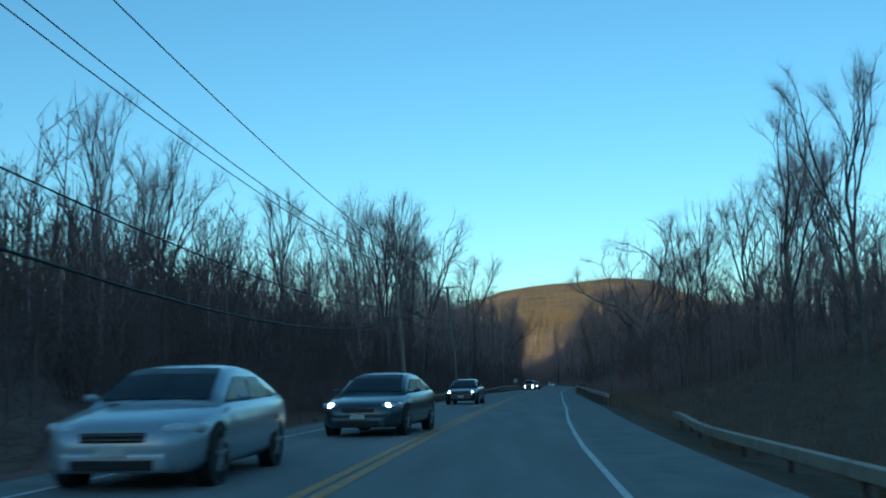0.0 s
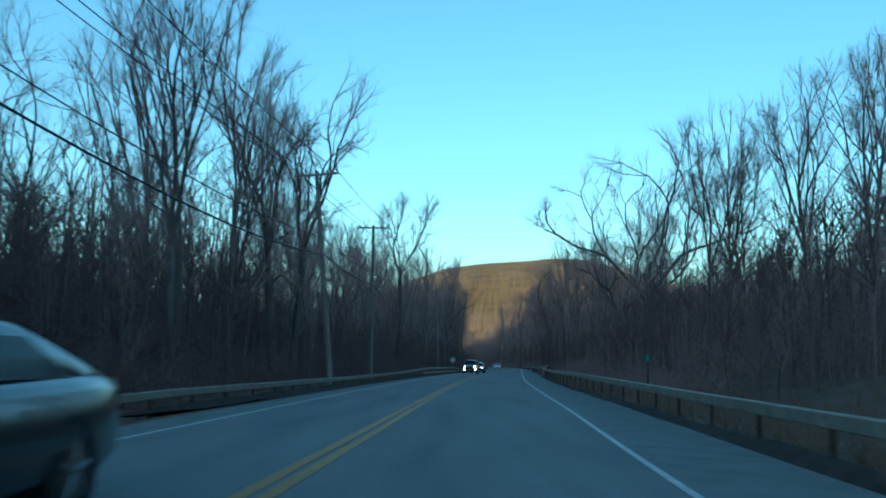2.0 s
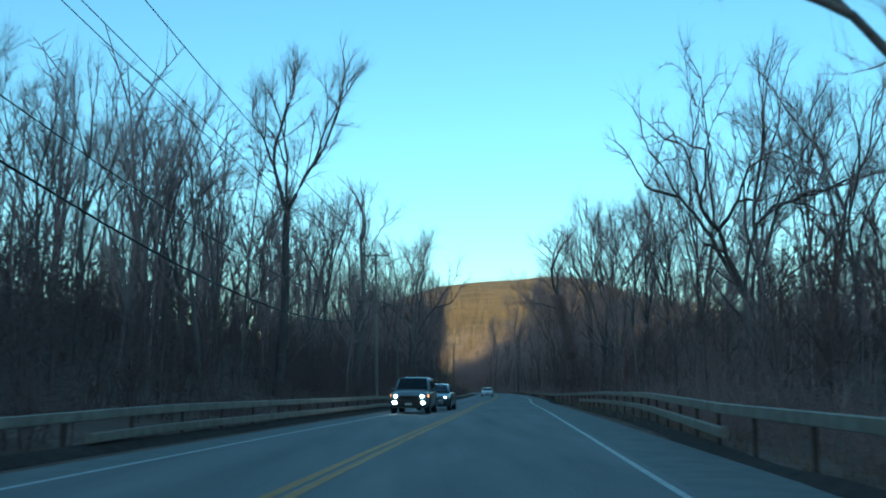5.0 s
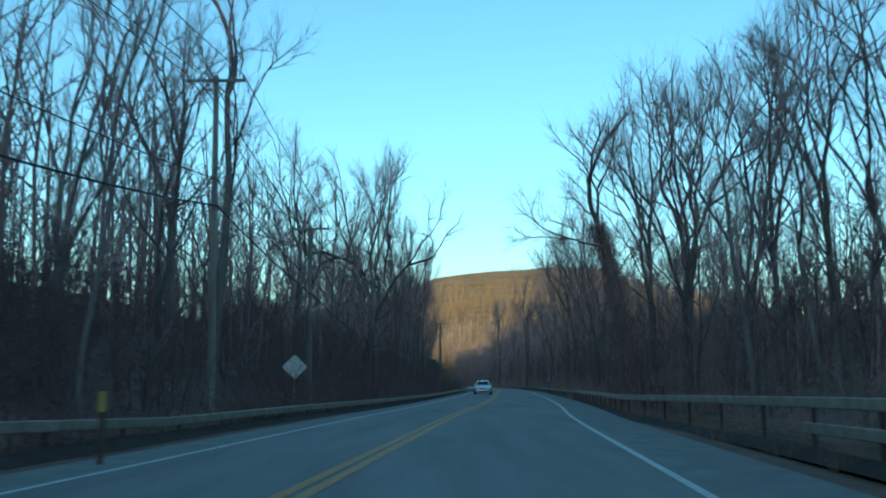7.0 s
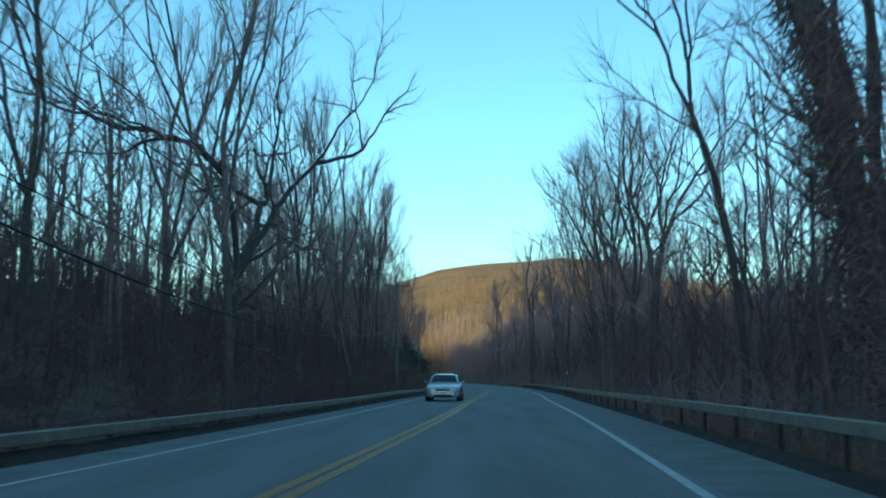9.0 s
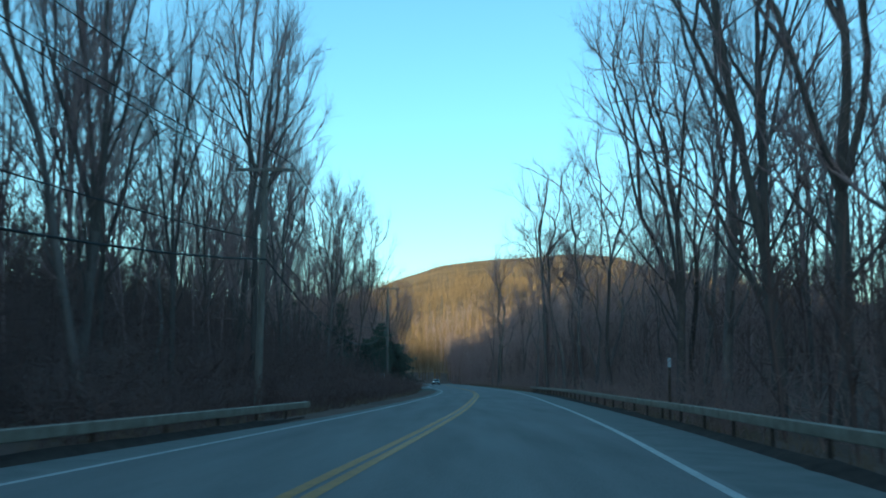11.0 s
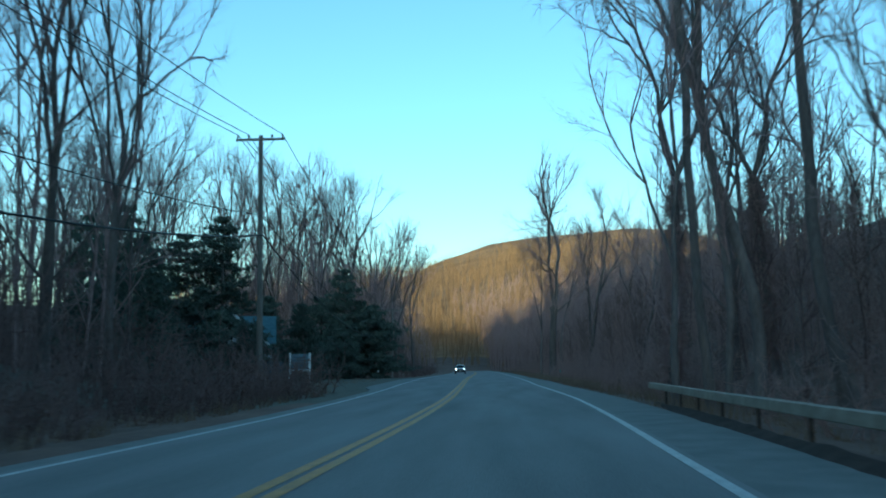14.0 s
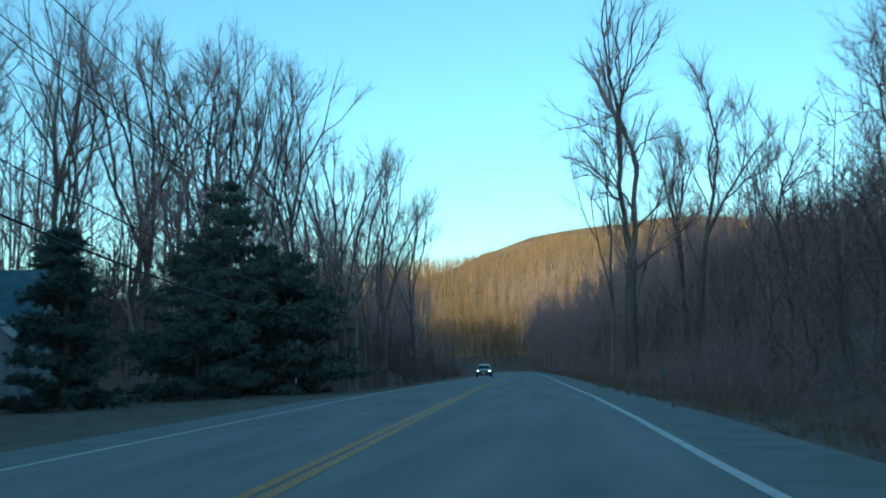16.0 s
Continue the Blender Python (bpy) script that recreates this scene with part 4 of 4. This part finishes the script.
def house():
    ob = new("house")
    ob.matrix_basis = pose(-4.0, 461.8, land(-4.0, 466), 0, 0, 14)
    w, depth, eave, apex = 3.7, 4.6, 3.0, 6.2
    outline = [(-w, 0), (w, 0), (w, eave), (0, apex), (-w, eave)]
    bm = bmesh.new()
    front = [bm.verts.new((x, 0, z)) for x, z in outline]
    back = [bm.verts.new((x, depth, z)) for x, z in outline]
    bm.faces.new(front[::-1]), bm.faces.new(back)
    for i in range(5):
        bm.faces.new((front[i], front[(i + 1) % 5], back[(i + 1) % 5], back[i]))
    bmesh.ops.recalc_face_normals(bm, faces=bm.faces)
    wall = part("wall", bm, SIDING, ob)
    for k in range(22):
        z = 0.12 + k * 0.28
        half = w if z < eave else w * (apex - z) / (apex - eave)
        if half < 0.3:
            break
        bm = bmesh.new()
        box(bm, -half, half, -0.022, 0.0, z - 0.13, z + 0.13)
        part("siding_board", bm, SIDING, wall)
    slope = math.atan2(apex - eave, w)
    length = math.hypot(apex - eave, w) + 0.45
    for s in (-1, 1):
        bm = bmesh.new()
        box(bm, 0, length, -0.4, depth + 0.4, 0.0, 0.14, 0.02)
        bm.transform(Matrix.Translation((0, 0, apex + 0.03)) @ Matrix.Rotation(slope, 4, "Y"))
        if s < 0:
            bm.transform(Matrix.Diagonal((-1, 1, 1, 1)))
            bmesh.ops.reverse_faces(bm, faces=bm.faces)
        part("roof", bm, SHINGLE, ob, "blue-grey shingle roof slope")
        bm = bmesh.new()
        box(bm, 0, length, -0.44, -0.4, -0.16, 0.12)
        bm.transform(Matrix.Translation((0, 0, apex + 0.03)) @ Matrix.Rotation(slope, 4, "Y"))
        if s < 0:
            bm.transform(Matrix.Diagonal((-1, 1, 1, 1)))
            bmesh.ops.reverse_faces(bm, faces=bm.faces)
        part("bargeboard", bm, PAINTWHITE, ob, "white bargeboard")
    for x, z0, z1 in ((-1.7, 1.0, 2.3), (1.5, 1.0, 2.3), (0, 3.5, 4.5)):
        bm = bmesh.new()
        for a in ((x - 0.55, x + 0.55, z0 - 0.08, z0), (x - 0.55, x + 0.55, z1, z1 + 0.08), (x - 0.55, x - 0.47, z0, z1), (x + 0.47, x + 0.55, z0, z1), (x - 0.02, x + 0.02, z0, z1)):
            box(bm, a[0], a[1], -0.07, -0.02, a[2], a[3])
        frame_ob = part("window", bm, PAINTWHITE, ob)
        bm = bmesh.new()
        box(bm, x - 0.47, x + 0.47, -0.045, -0.03, z0, z1)
        part("pane", bm, GLASS, frame_ob)
    bm = bmesh.new()
    ends = [[bm.verts.new((x, y, z)) for y, z in ((1.2, -0.3), (8.6, -0.3), (8.6, 2.75), (4.9, 5.75), (1.2, 2.75))] for x in (-3.5, 4.0)]
    bm.faces.new(ends[0]), bm.faces.new(ends[1][::-1])
    for i in range(5):
        bm.faces.new((ends[0][i], ends[1][i], ends[1][(i + 1) % 5], ends[0][(i + 1) % 5]))
    bmesh.ops.recalc_face_normals(bm, faces=bm.faces)
    part("wall", bm, SIDING, ob)
    pitch = math.atan2(3.0, 3.7)
    for s in (-1, 1):
        bm = bmesh.new()
        box(bm, -3.9, 4.4, 0, math.hypot(3.0, 3.7) + 0.45, 0.0, 0.13, 0.02)
        bm.transform(Matrix.Translation((0, 4.9, 5.8)) @ Matrix.Diagonal((1, s, 1, 1)) @ Matrix.Rotation(-pitch, 4, "X"))
        bmesh.ops.recalc_face_normals(bm, faces=bm.faces)
        part("roof", bm, SHINGLE, ob, "blue-grey shingle roof slope")
    tagged(ob, "pale grey gabled house with blue-grey shingle roof", "house")


house()


def board_fence():
    ob = new("board_fence")
    bm = bmesh.new()
    box(bm, -0.077, 0.077, -0.012, 0.012, -0.1, 1.6, 0.008)
    first = part("board", bm, FENCE, ob)
    for k in range(60):
        b = first if k == 0 else new("board", first.data)
        b.parent = ob
        x, y = -5.9 + k * 0.16, 449.5 + 0.02 * k
        b.location = (x, y, land(x, y) + 0.02 * math.sin(k * 2.1))
    for z in (0.4, 1.1):
        bm = bmesh.new()
        cylinder(bm, (-5.9, 449.53, land(-5.9, 449.5) + z), (3.6, 450.73, land(3.6, 450.7) + z), 0.05, 0.05, 4)
        part("rail", bm, FENCE, ob)
    tagged(ob, "weathered grey board fence before the house", "fence")


board_fence()


# ---- evergreens ----
def pine_mesh(seed, height, radius, whorls, low):
    rng = np.random.default_rng(seed)
    trunk = Tubes()
    trunk.add([(0, 0, -0.3), (0.1, 0, height * 0.5), (0, 0.05, height)], (0.2, 0.13, 0.02), 7)
    boughs = trunk
    verts, faces = [], []
    for k in range(whorls):
        s = k / (whorls - 1)
        z = height * (low + (0.98 - low) * s)
        reach = radius * (1 - s) ** 0.55 * rng.uniform(0.75, 1.1) + 0.25
        for _ in range(6):
            a = rng.uniform(0, 2 * np.pi)
            p = wander(rng, (0, 0, z), (math.cos(a), math.sin(a), rng.uniform(-0.15, 0.25)), reach * rng.uniform(0.7, 1.0), 4, 0.1, 0.02)
            boughs.add(p, np.linspace(0.05, 0.012, 5), 3)
            for _ in range(int(30 * reach / radius) + 8):
                i = rng.uniform(1.0, 3.99)
                m = int(i)
                q = p[m] + (p[m + 1] - p[m]) * (i - m) + rng.normal(0, 1, 3) * [0.3, 0.3, 0.1]
                for _ in range(11):
                    d1, d2 = rng.normal(0, 1, 3) + [0, 0, 0.35], rng.normal(0, 1, 3)
                    d1 *= rng.uniform(0.2, 0.42) / np.linalg.norm(d1)
                    d2 *= 0.055 / np.linalg.norm(d2)
                    n = len(verts)
                    verts += [tuple(q - d2), tuple(q + d2), tuple(q + d1)]
                    faces.append((n, n + 1, n + 2))
    me = bpy.data.meshes.new("foliage")
    me.from_pydata(verts, [], faces)
    me.materials.append(NEEDLE)
    return trunk.mesh("trunk", BARK), me


PINES = [pine_mesh(41, 12.0, 4.4, 15, 0.14), pine_mesh(42, 7.0, 4.4, 11, 0.08), pine_mesh(43, 8.0, 2.6, 13, 0.06)]


def pine(kind, x, y, s=1.0, turn=0.0):
    ob = new("pine_tree")
    ob.matrix_basis = pose(x, y, land(x, y) - 0.1, 0, 0, turn) @ Matrix.Diagonal((s, s, s, 1))
    for name, me in zip(("trunk", "foliage"), PINES[kind]):
        new(name, me).parent = ob
    tagged(ob, "dark green pine with dense low boughs", "pine tree", "evergreens")


pine(0, -0.3, 446.5, 1.05), pine(0, -3.7, 448.5, 0.95, 70), pine(1, -2.5, 441, 0.7, 80), pine(2, 3.7, 438, 0.5, 10), pine(2, 3.2, 460, 0.85, 33), pine(2, -0.2, 457.5, 0.62, 15), pine(0, -7.9, 447, 1.1, 120), pine(0, -12.9, 452, 1.1, 40), pine(0, 4.4, 476, 0.95, 30), pine(1, 7.1, 479, 1.1, 150), pine(1, 5.7, 477.5, 1.15, 60), pine(1, 1.5, 479, 1.2, 200), pine(2, -2.2, 470, 1.0, 60), pine(1, 4.7, 470, 0.7, 70), pine(1, 0.7, 443, 0.75, 90), pine(0, -1.4, 434, 0.7, 200), pine(1, -5.4, 438, 1.1, 20)


# ---- cars ----
RUBBER = natural("tyre_rubber", (0.012, 0.012, 0.013), (0.03, 0.03, 0.03), 8.0, 0.85, bump=0.2)
ALLOY = natural("alloy_rim", (0.25, 0.26, 0.27), (0.42, 0.43, 0.44), 5.0, 0.35, 0.8, bump=0.0)
TRIM = natural("black_trim", (0.012, 0.012, 0.013), (0.028, 0.028, 0.03), 6.0, 0.5, bump=0.0)
CHROME = natural("chrome", (0.5, 0.5, 0.5), (0.65, 0.65, 0.65), 4.0, 0.15, 1.0, bump=0.0)
PLATE = natural("plate_pale", (0.45, 0.45, 0.42), (0.6, 0.6, 0.56), 9.0, 0.5, bump=0.0)
LAMP_OFF = natural("lamp_lens", (0.45, 0.48, 0.5), (0.6, 0.63, 0.65), 9.0, 0.1, bump=0.0, spec=0.8)
AMBER = natural("amber_lens", (0.5, 0.16, 0.03), (0.65, 0.25, 0.05), 9.0, 0.2, bump=0.0)
AMBER_ON = glowing("amber_lit", (1.0, 0.25, 0.06), 2.0)
LAMP_ON = glowing("headlamp_lit", (1.0, 0.9, 0.72), 30.0)


def paint(name, low, high):
    m = natural(name, low, high, 1.5, 0.28, 0.35, bump=0.0, spec=0.6)
    m.node_tree.nodes["Principled BSDF"].inputs["Coat Weight"].default_value = 0.7
    return m


def loft(sections):
    """A closed hull through cross-sections of as many points each."""
    bm = bmesh.new()
    rings = [[bm.verts.new(p) for p in s] for s in sections]
    n = len(rings[0])
    for a, b in zip(rings, rings[1:]):
        for i in range(n):
            bm.faces.new((a[i], a[(i + 1) % n], b[(i + 1) % n], b[i]))
    bm.faces.new(rings[0][::-1]), bm.faces.new(rings[-1])
    bmesh.ops.recalc_face_normals(bm, faces=bm.faces)
    return bm


def hull_section(y, w, z0, z1, crown):
    return [(-w * 0.86, y, z0), (-w * 0.97, y, z0 + 0.1), (-w, y, z0 + (z1 - z0) * 0.45), (-w * 0.975, y, z1 - 0.1), (-w * 0.9, y, z1 - 0.015), (-w * 0.5, y, z1 + crown), (0, y, z1 + crown * 1.3),
            (w * 0.5, y, z1 + crown), (w * 0.9, y, z1 - 0.015), (w * 0.975, y, z1 - 0.1), (w, y, z0 + (z1 - z0) * 0.45), (w * 0.97, y, z0 + 0.1), (w * 0.86, y, z0)]


def car(x, y, turn, body_paint, lit, kind, label):
    """y: its front bumper, the car facing the way the camera comes from."""
    tall = kind == "suv"
    W = 0.89 if tall else 0.91
    g = 0.26 if tall else 0.2
    ob = new("car")
    ob.matrix_basis = pose(x, y, 0.0, 0, 0, turn)
    if tall:
        st = [(0.0, 0.8, 0.42, 0.74), (0.06, 0.85, 0.32, 0.88), (0.3, 0.875, g, 0.97), (0.85, 0.885, g, 1.0), (1.25, 0.89, g, 1.02), (2.4, 0.89, g, 1.03), (3.6, 0.885, g, 1.03), (4.2, 0.87, 0.3, 1.02), (4.4, 0.82, 0.42, 0.98)]
        cab = [(1.15, 0.83, 1.0, 0.0), (1.75, 0.7, 1.6, 0), (3.9, 0.7, 1.6, 0), (4.3, 0.82, 1.0, 0)]
    else:
        st = [(-0.04, 0.5, 0.3, 0.56), (0.02, 0.66, 0.23, 0.65), (0.14, 0.78, 0.2, 0.71), (0.35, 0.86, g, 0.76), (0.7, 0.905, g, 0.82), (1.1, 0.92, g, 0.88), (1.5, 0.92, g, 0.93), (2.6, 0.92, g, 0.95), (3.7, 0.92, g, 0.98), (4.3, 0.88, 0.24, 1.0), (4.68, 0.8, 0.3, 0.97), (4.78, 0.7, 0.42, 0.86)]
        cab = [(1.15, 0.8, 0.9, 0), (2.15, 0.63, 1.34, 0), (3.3, 0.62, 1.34, 0), (4.45, 0.74, 0.98, 0)]
    body = part("body", loft([hull_section(yy, w, z0, z1, 0.03) for yy, w, z0, z1 in st]), body_paint, ob, smooth=True)
    (ya, wa, za, _), (yb, wb, zb, _), (yc, _, zc, _), (yd, _, zd, _) = cab

    def flank(z):
        """Half the cabin's width at height z."""
        return wa + (wb - wa) * min(max((z - za) / (zb - za), 0.0), 1.0)

    tops = [(ya, za + 0.01), (ya + (yb - ya) * 0.35, za + (zb - za) * 0.42), (ya + (yb - ya) * 0.7, za + (zb - za) * 0.79), (yb, zb), (yb + (yc - yb) * 0.4, zb + 0.045), (yc, zc + 0.01),
            (yc + (yd - yc) * 0.35, zc - (zc - zd) * 0.24), (yc + (yd - yc) * 0.7, zc - (zc - zd) * 0.6), (yd, zd + 0.01)]
    bm = loft([[(-wa, y0, za - 0.08), (-flank(z1 - 0.05) - 0.01, y0, z1 - 0.05), (-flank(z1) * 0.92, y0, z1), (-flank(z1) * 0.5, y0, z1 + 0.03), (flank(z1) * 0.5, y0, z1 + 0.03), (flank(z1) * 0.92, y0, z1),
                (flank(z1 - 0.05) + 0.01, y0, z1 - 0.05), (wa, y0, za - 0.08)] for y0, z1 in tops])
    cabin = part("cabin", bm, body_paint, ob, smooth=True)

    def pane(name, rows, label):
        """A pane through rows of points."""
        bm = bmesh.new()
        grid = [[bm.verts.new(p) for p in r] for r in rows]
        for r, q in zip(grid, grid[1:]):
            for i in range(len(r) - 1):
                bm.faces.new((r[i], r[i + 1], q[i + 1], q[i]))
        bmesh.ops.solidify(bm, geom=bm.faces[:], thickness=0.006)
        part(name, bm, GLASS, cabin, label, smooth=False)

    def across(y0, z1, out):
        return [(k * flank(z1) * 0.88, y0 + out * 0.02, z1 + 0.035 - 0.03 * max(abs(k) - 0.55, 0)) for k in (-1, -0.55, 0, 0.55, 1)]

    pane("windscreen", [across(ya + (yb - ya) * k, float(np.interp(ya + (yb - ya) * k, [t[0] for t in tops[:4]], [t[1] for t in tops[:4]])) + 0.008, -1) for k in (0.07, 0.35, 0.7, 0.95)], "dark windscreen")
    pane("rear_window", [across(yc + (yd - yc) * k, float(np.interp(yc + (yd - yc) * k, [t[0] for t in tops[5:]], [t[1] for t in tops[5:]])) + 0.008, 1) for k in (0.08, 0.35, 0.7, 0.9)], "dark rear window")
    sill, head, mid = za + 0.07, zb - 0.085, (yb + yc) / 2 - 0.05
    for s in (-1, 1):
        for y0, y1, y2, y3 in ((ya + 0.36, mid - 0.04, yb + 0.06, mid - 0.04), (mid + 0.04, yd - (0.3 if tall else 0.62), mid + 0.04, yc)):
            pane("side_window", [[(s * (flank(sill) + 0.022), y0, sill), (s * (flank(sill) + 0.022), y1, sill)], [(s * (flank((sill + head) / 2) + 0.024), (y0 + y2) / 2, (sill + head) / 2), (s * (flank((sill + head) / 2) + 0.024), (y1 + y3) / 2, (sill + head) / 2)],
                                 [(s * (flank(head) + 0.022), y2, head), (s * (flank(head) + 0.022), y3, head)]], "dark side window")
        bm = bmesh.new()
        bmesh.ops.create_uvsphere(bm, u_segments=10, v_segments=6, radius=1, matrix=Matrix.Translation((s * (W + 0.06), ya + 0.5, za + 0.1)) @ Matrix.Diagonal((0.09, 0.05, 0.05, 1)))
        part("mirror", bm, body_paint, ob, smooth=True)
        # lamps
        zl = 0.78 if tall else 0.66
        bm = bmesh.new()
        shape = Matrix.Diagonal((0.13, 0.12, 0.09, 1)) if tall else Matrix.Rotation(s * radians(48), 4, "Z") @ Matrix.Diagonal((0.25, 0.12, 0.075, 1))
        bmesh.ops.create_uvsphere(bm, u_segments=14, v_segments=8, radius=1, matrix=Matrix.Translation((s * (W - (0.22 if tall else 0.25)), 0.1 if tall else 0.24, zl)) @ shape)
        lamp = part("headlamp", bm, LAMP_OFF, ob, smooth=True)
        if lit:
            bm = bmesh.new()
            bmesh.ops.create_uvsphere(bm, u_segments=10, v_segments=6, radius=0.075, matrix=Matrix.Translation((s * (W - 0.28), 0.03 if tall else 0.13, zl)))
            part("bulb", bm, LAMP_ON, lamp, "lit warm white bulb", smooth=True)
        bm = bmesh.new()
        bmesh.ops.create_uvsphere(bm, u_segments=10, v_segments=6, radius=1, matrix=Matrix.Translation((s * (W - 0.07), 0.26 if tall else 0.4, zl + 0.02)) @ Matrix.Diagonal((0.07, 0.12, 0.07, 1)))
        part("indicator", bm, (AMBER_ON if lit else AMBER) if tall else LAMP_OFF, ob, smooth=True)
        if tall:
            bm = bmesh.new()
            bmesh.ops.create_uvsphere(bm, u_segments=12, v_segments=8, radius=1, matrix=Matrix.Translation((s * (W - 0.24), -0.05, 0.5)) @ Matrix.Diagonal((0.1, 0.05, 0.075, 1)))
            part("fog_lamp", bm, LAMP_ON if lit else LAMP_OFF, ob, smooth=True)
        for yy in (0.88, 0.88 + (2.6 if tall else 2.78)):
            r = 0.36 if tall else 0.33
            bm = bmesh.new()
            cylinder(bm, (s * (W - 0.22), yy, r), (s * (W + 0.004), yy, r), r, r, 22)
            es = [e for e in bm.edges if len(e.link_faces) == 2 and any(len(f.verts) > 4 for f in e.link_faces)]
            bmesh.ops.bevel(bm, geom=es, offset=0.04, segments=2, affect="EDGES")
            wheel = part("wheel", bm, RUBBER, ob, "black tyre")
            bm = bmesh.new()
            cylinder(bm, (s * (W - 0.01), yy, r), (s * (W + 0.01), yy, r), r * 0.66, r * 0.6, 18)
            part("rim", bm, RUST, wheel, "dark recessed rim")
            bm = bmesh.new()
            for k in range(5):
                a = 2 * math.pi * k / 5 + 0.3
                cylinder(bm, (s * (W + 0.002), yy, r), (s * (W + 0.002), yy + r * 0.62 * math.cos(a), r + r * 0.62 * math.sin(a)), 0.03, 0.024, 6)
            part("spokes", bm, ALLOY, wheel, "alloy spokes")
            bm = bmesh.new()
            cylinder(bm, (s * (W - 0.2), yy, r + 0.02), (s * (W + 0.002), yy, r + 0.02), r + 0.05, r + 0.05, 22)
            part("wheel_arch", bm, TRIM, ob)
    zl = 0.76 if tall else 0.6
    bm = bmesh.new()
    box(bm, *((-0.46, 0.46, -0.03, 0.1, zl - 0.12, zl + 0.06) if tall else (-0.36, 0.36, -0.055, 0.12, zl - 0.07, zl + 0.04)), 0.02)
    grille = part("grille", bm, TRIM, ob)
    for k in range(7 if tall else 2):
        bm = bmesh.new()
        if tall:
            box(bm, -0.4 + k * 0.128, -0.36 + k * 0.128, -0.045, -0.03, zl - 0.11, zl + 0.05)
        else:
            box(bm, -0.35, 0.35, -0.075, -0.055, zl - 0.04 + k * 0.05, zl - 0.025 + k * 0.05)
        part("grille_bar", bm, CHROME, grille)
    bm = bmesh.new()
    box(bm, *((-W * 0.84, W * 0.84, -0.06, 0.16, 0.3, 0.64) if tall else (-0.6, 0.6, -0.055, 0.2, 0.22, 0.44)), 0.05)
    bumper = part("bumper", bm, TRIM if tall else body_paint, ob, smooth=not tall)
    if not tall:
        bm = bmesh.new()
        box(bm, -0.46, 0.46, -0.066, 0.0, 0.24, 0.35, 0.015)
        part("air_intake", bm, TRIM, bumper, "black lower air intake")
    bm = bmesh.new()
    box(bm, -0.16, 0.16, -0.085, -0.066, 0.39, 0.49, 0.005)
    part("number_plate", bm, PLATE, ob)
    bm = bmesh.new()
    cylinder(bm, (-0.55, ya - 0.02, za + 0.015), (0.1, ya + 0.1, za + 0.09), 0.01, 0.008, 5)
    part("wiper", bm, TRIM, ob)
    tagged(ob, label, "car", "oncoming cars")
    return ob


SILVER = paint("silver_blue_paint", (0.32, 0.36, 0.4), (0.42, 0.46, 0.5))
DARKBLUE = paint("dark_slate_paint", (0.03, 0.045, 0.055), (0.06, 0.08, 0.095))
BLACK = paint("black_paint", (0.012, 0.014, 0.018), (0.028, 0.03, 0.036))
PEWTER = paint("pewter_paint", (0.14, 0.17, 0.18), (0.22, 0.25, 0.26))
car(-4.2, 10.9, -1, SILVER, False, "sedan", "silver-blue four-door sedan in the far lane")
car(-3.15, 22.2, -7, DARKBLUE, True, "sedan", "dark slate sedan with headlamps lit in the far lane")
car(-2.35, 57.0, -5, BLACK, True, "sedan", "black sedan with headlamps lit in the far lane")
car(4.5, 178.6, -6, PEWTER, True, "suv", "pewter boxy four-wheel drive with head and fog lamps lit")
car(5.55, 186.2, -6, DARKBLUE, True, "sedan", "dark sedan with headlamps lit following in the far lane")
car(13.5, 538.0, 3, BLACK, True, "sedan", "dark sedan with headlamps lit far along the road")
WHITECAR = paint("white_paint_coat", (0.5, 0.52, 0.53), (0.62, 0.64, 0.65))
car(13.65, 290.6, -3, WHITECAR, False, "sedan", "white sedan with lamps off in the far lane")
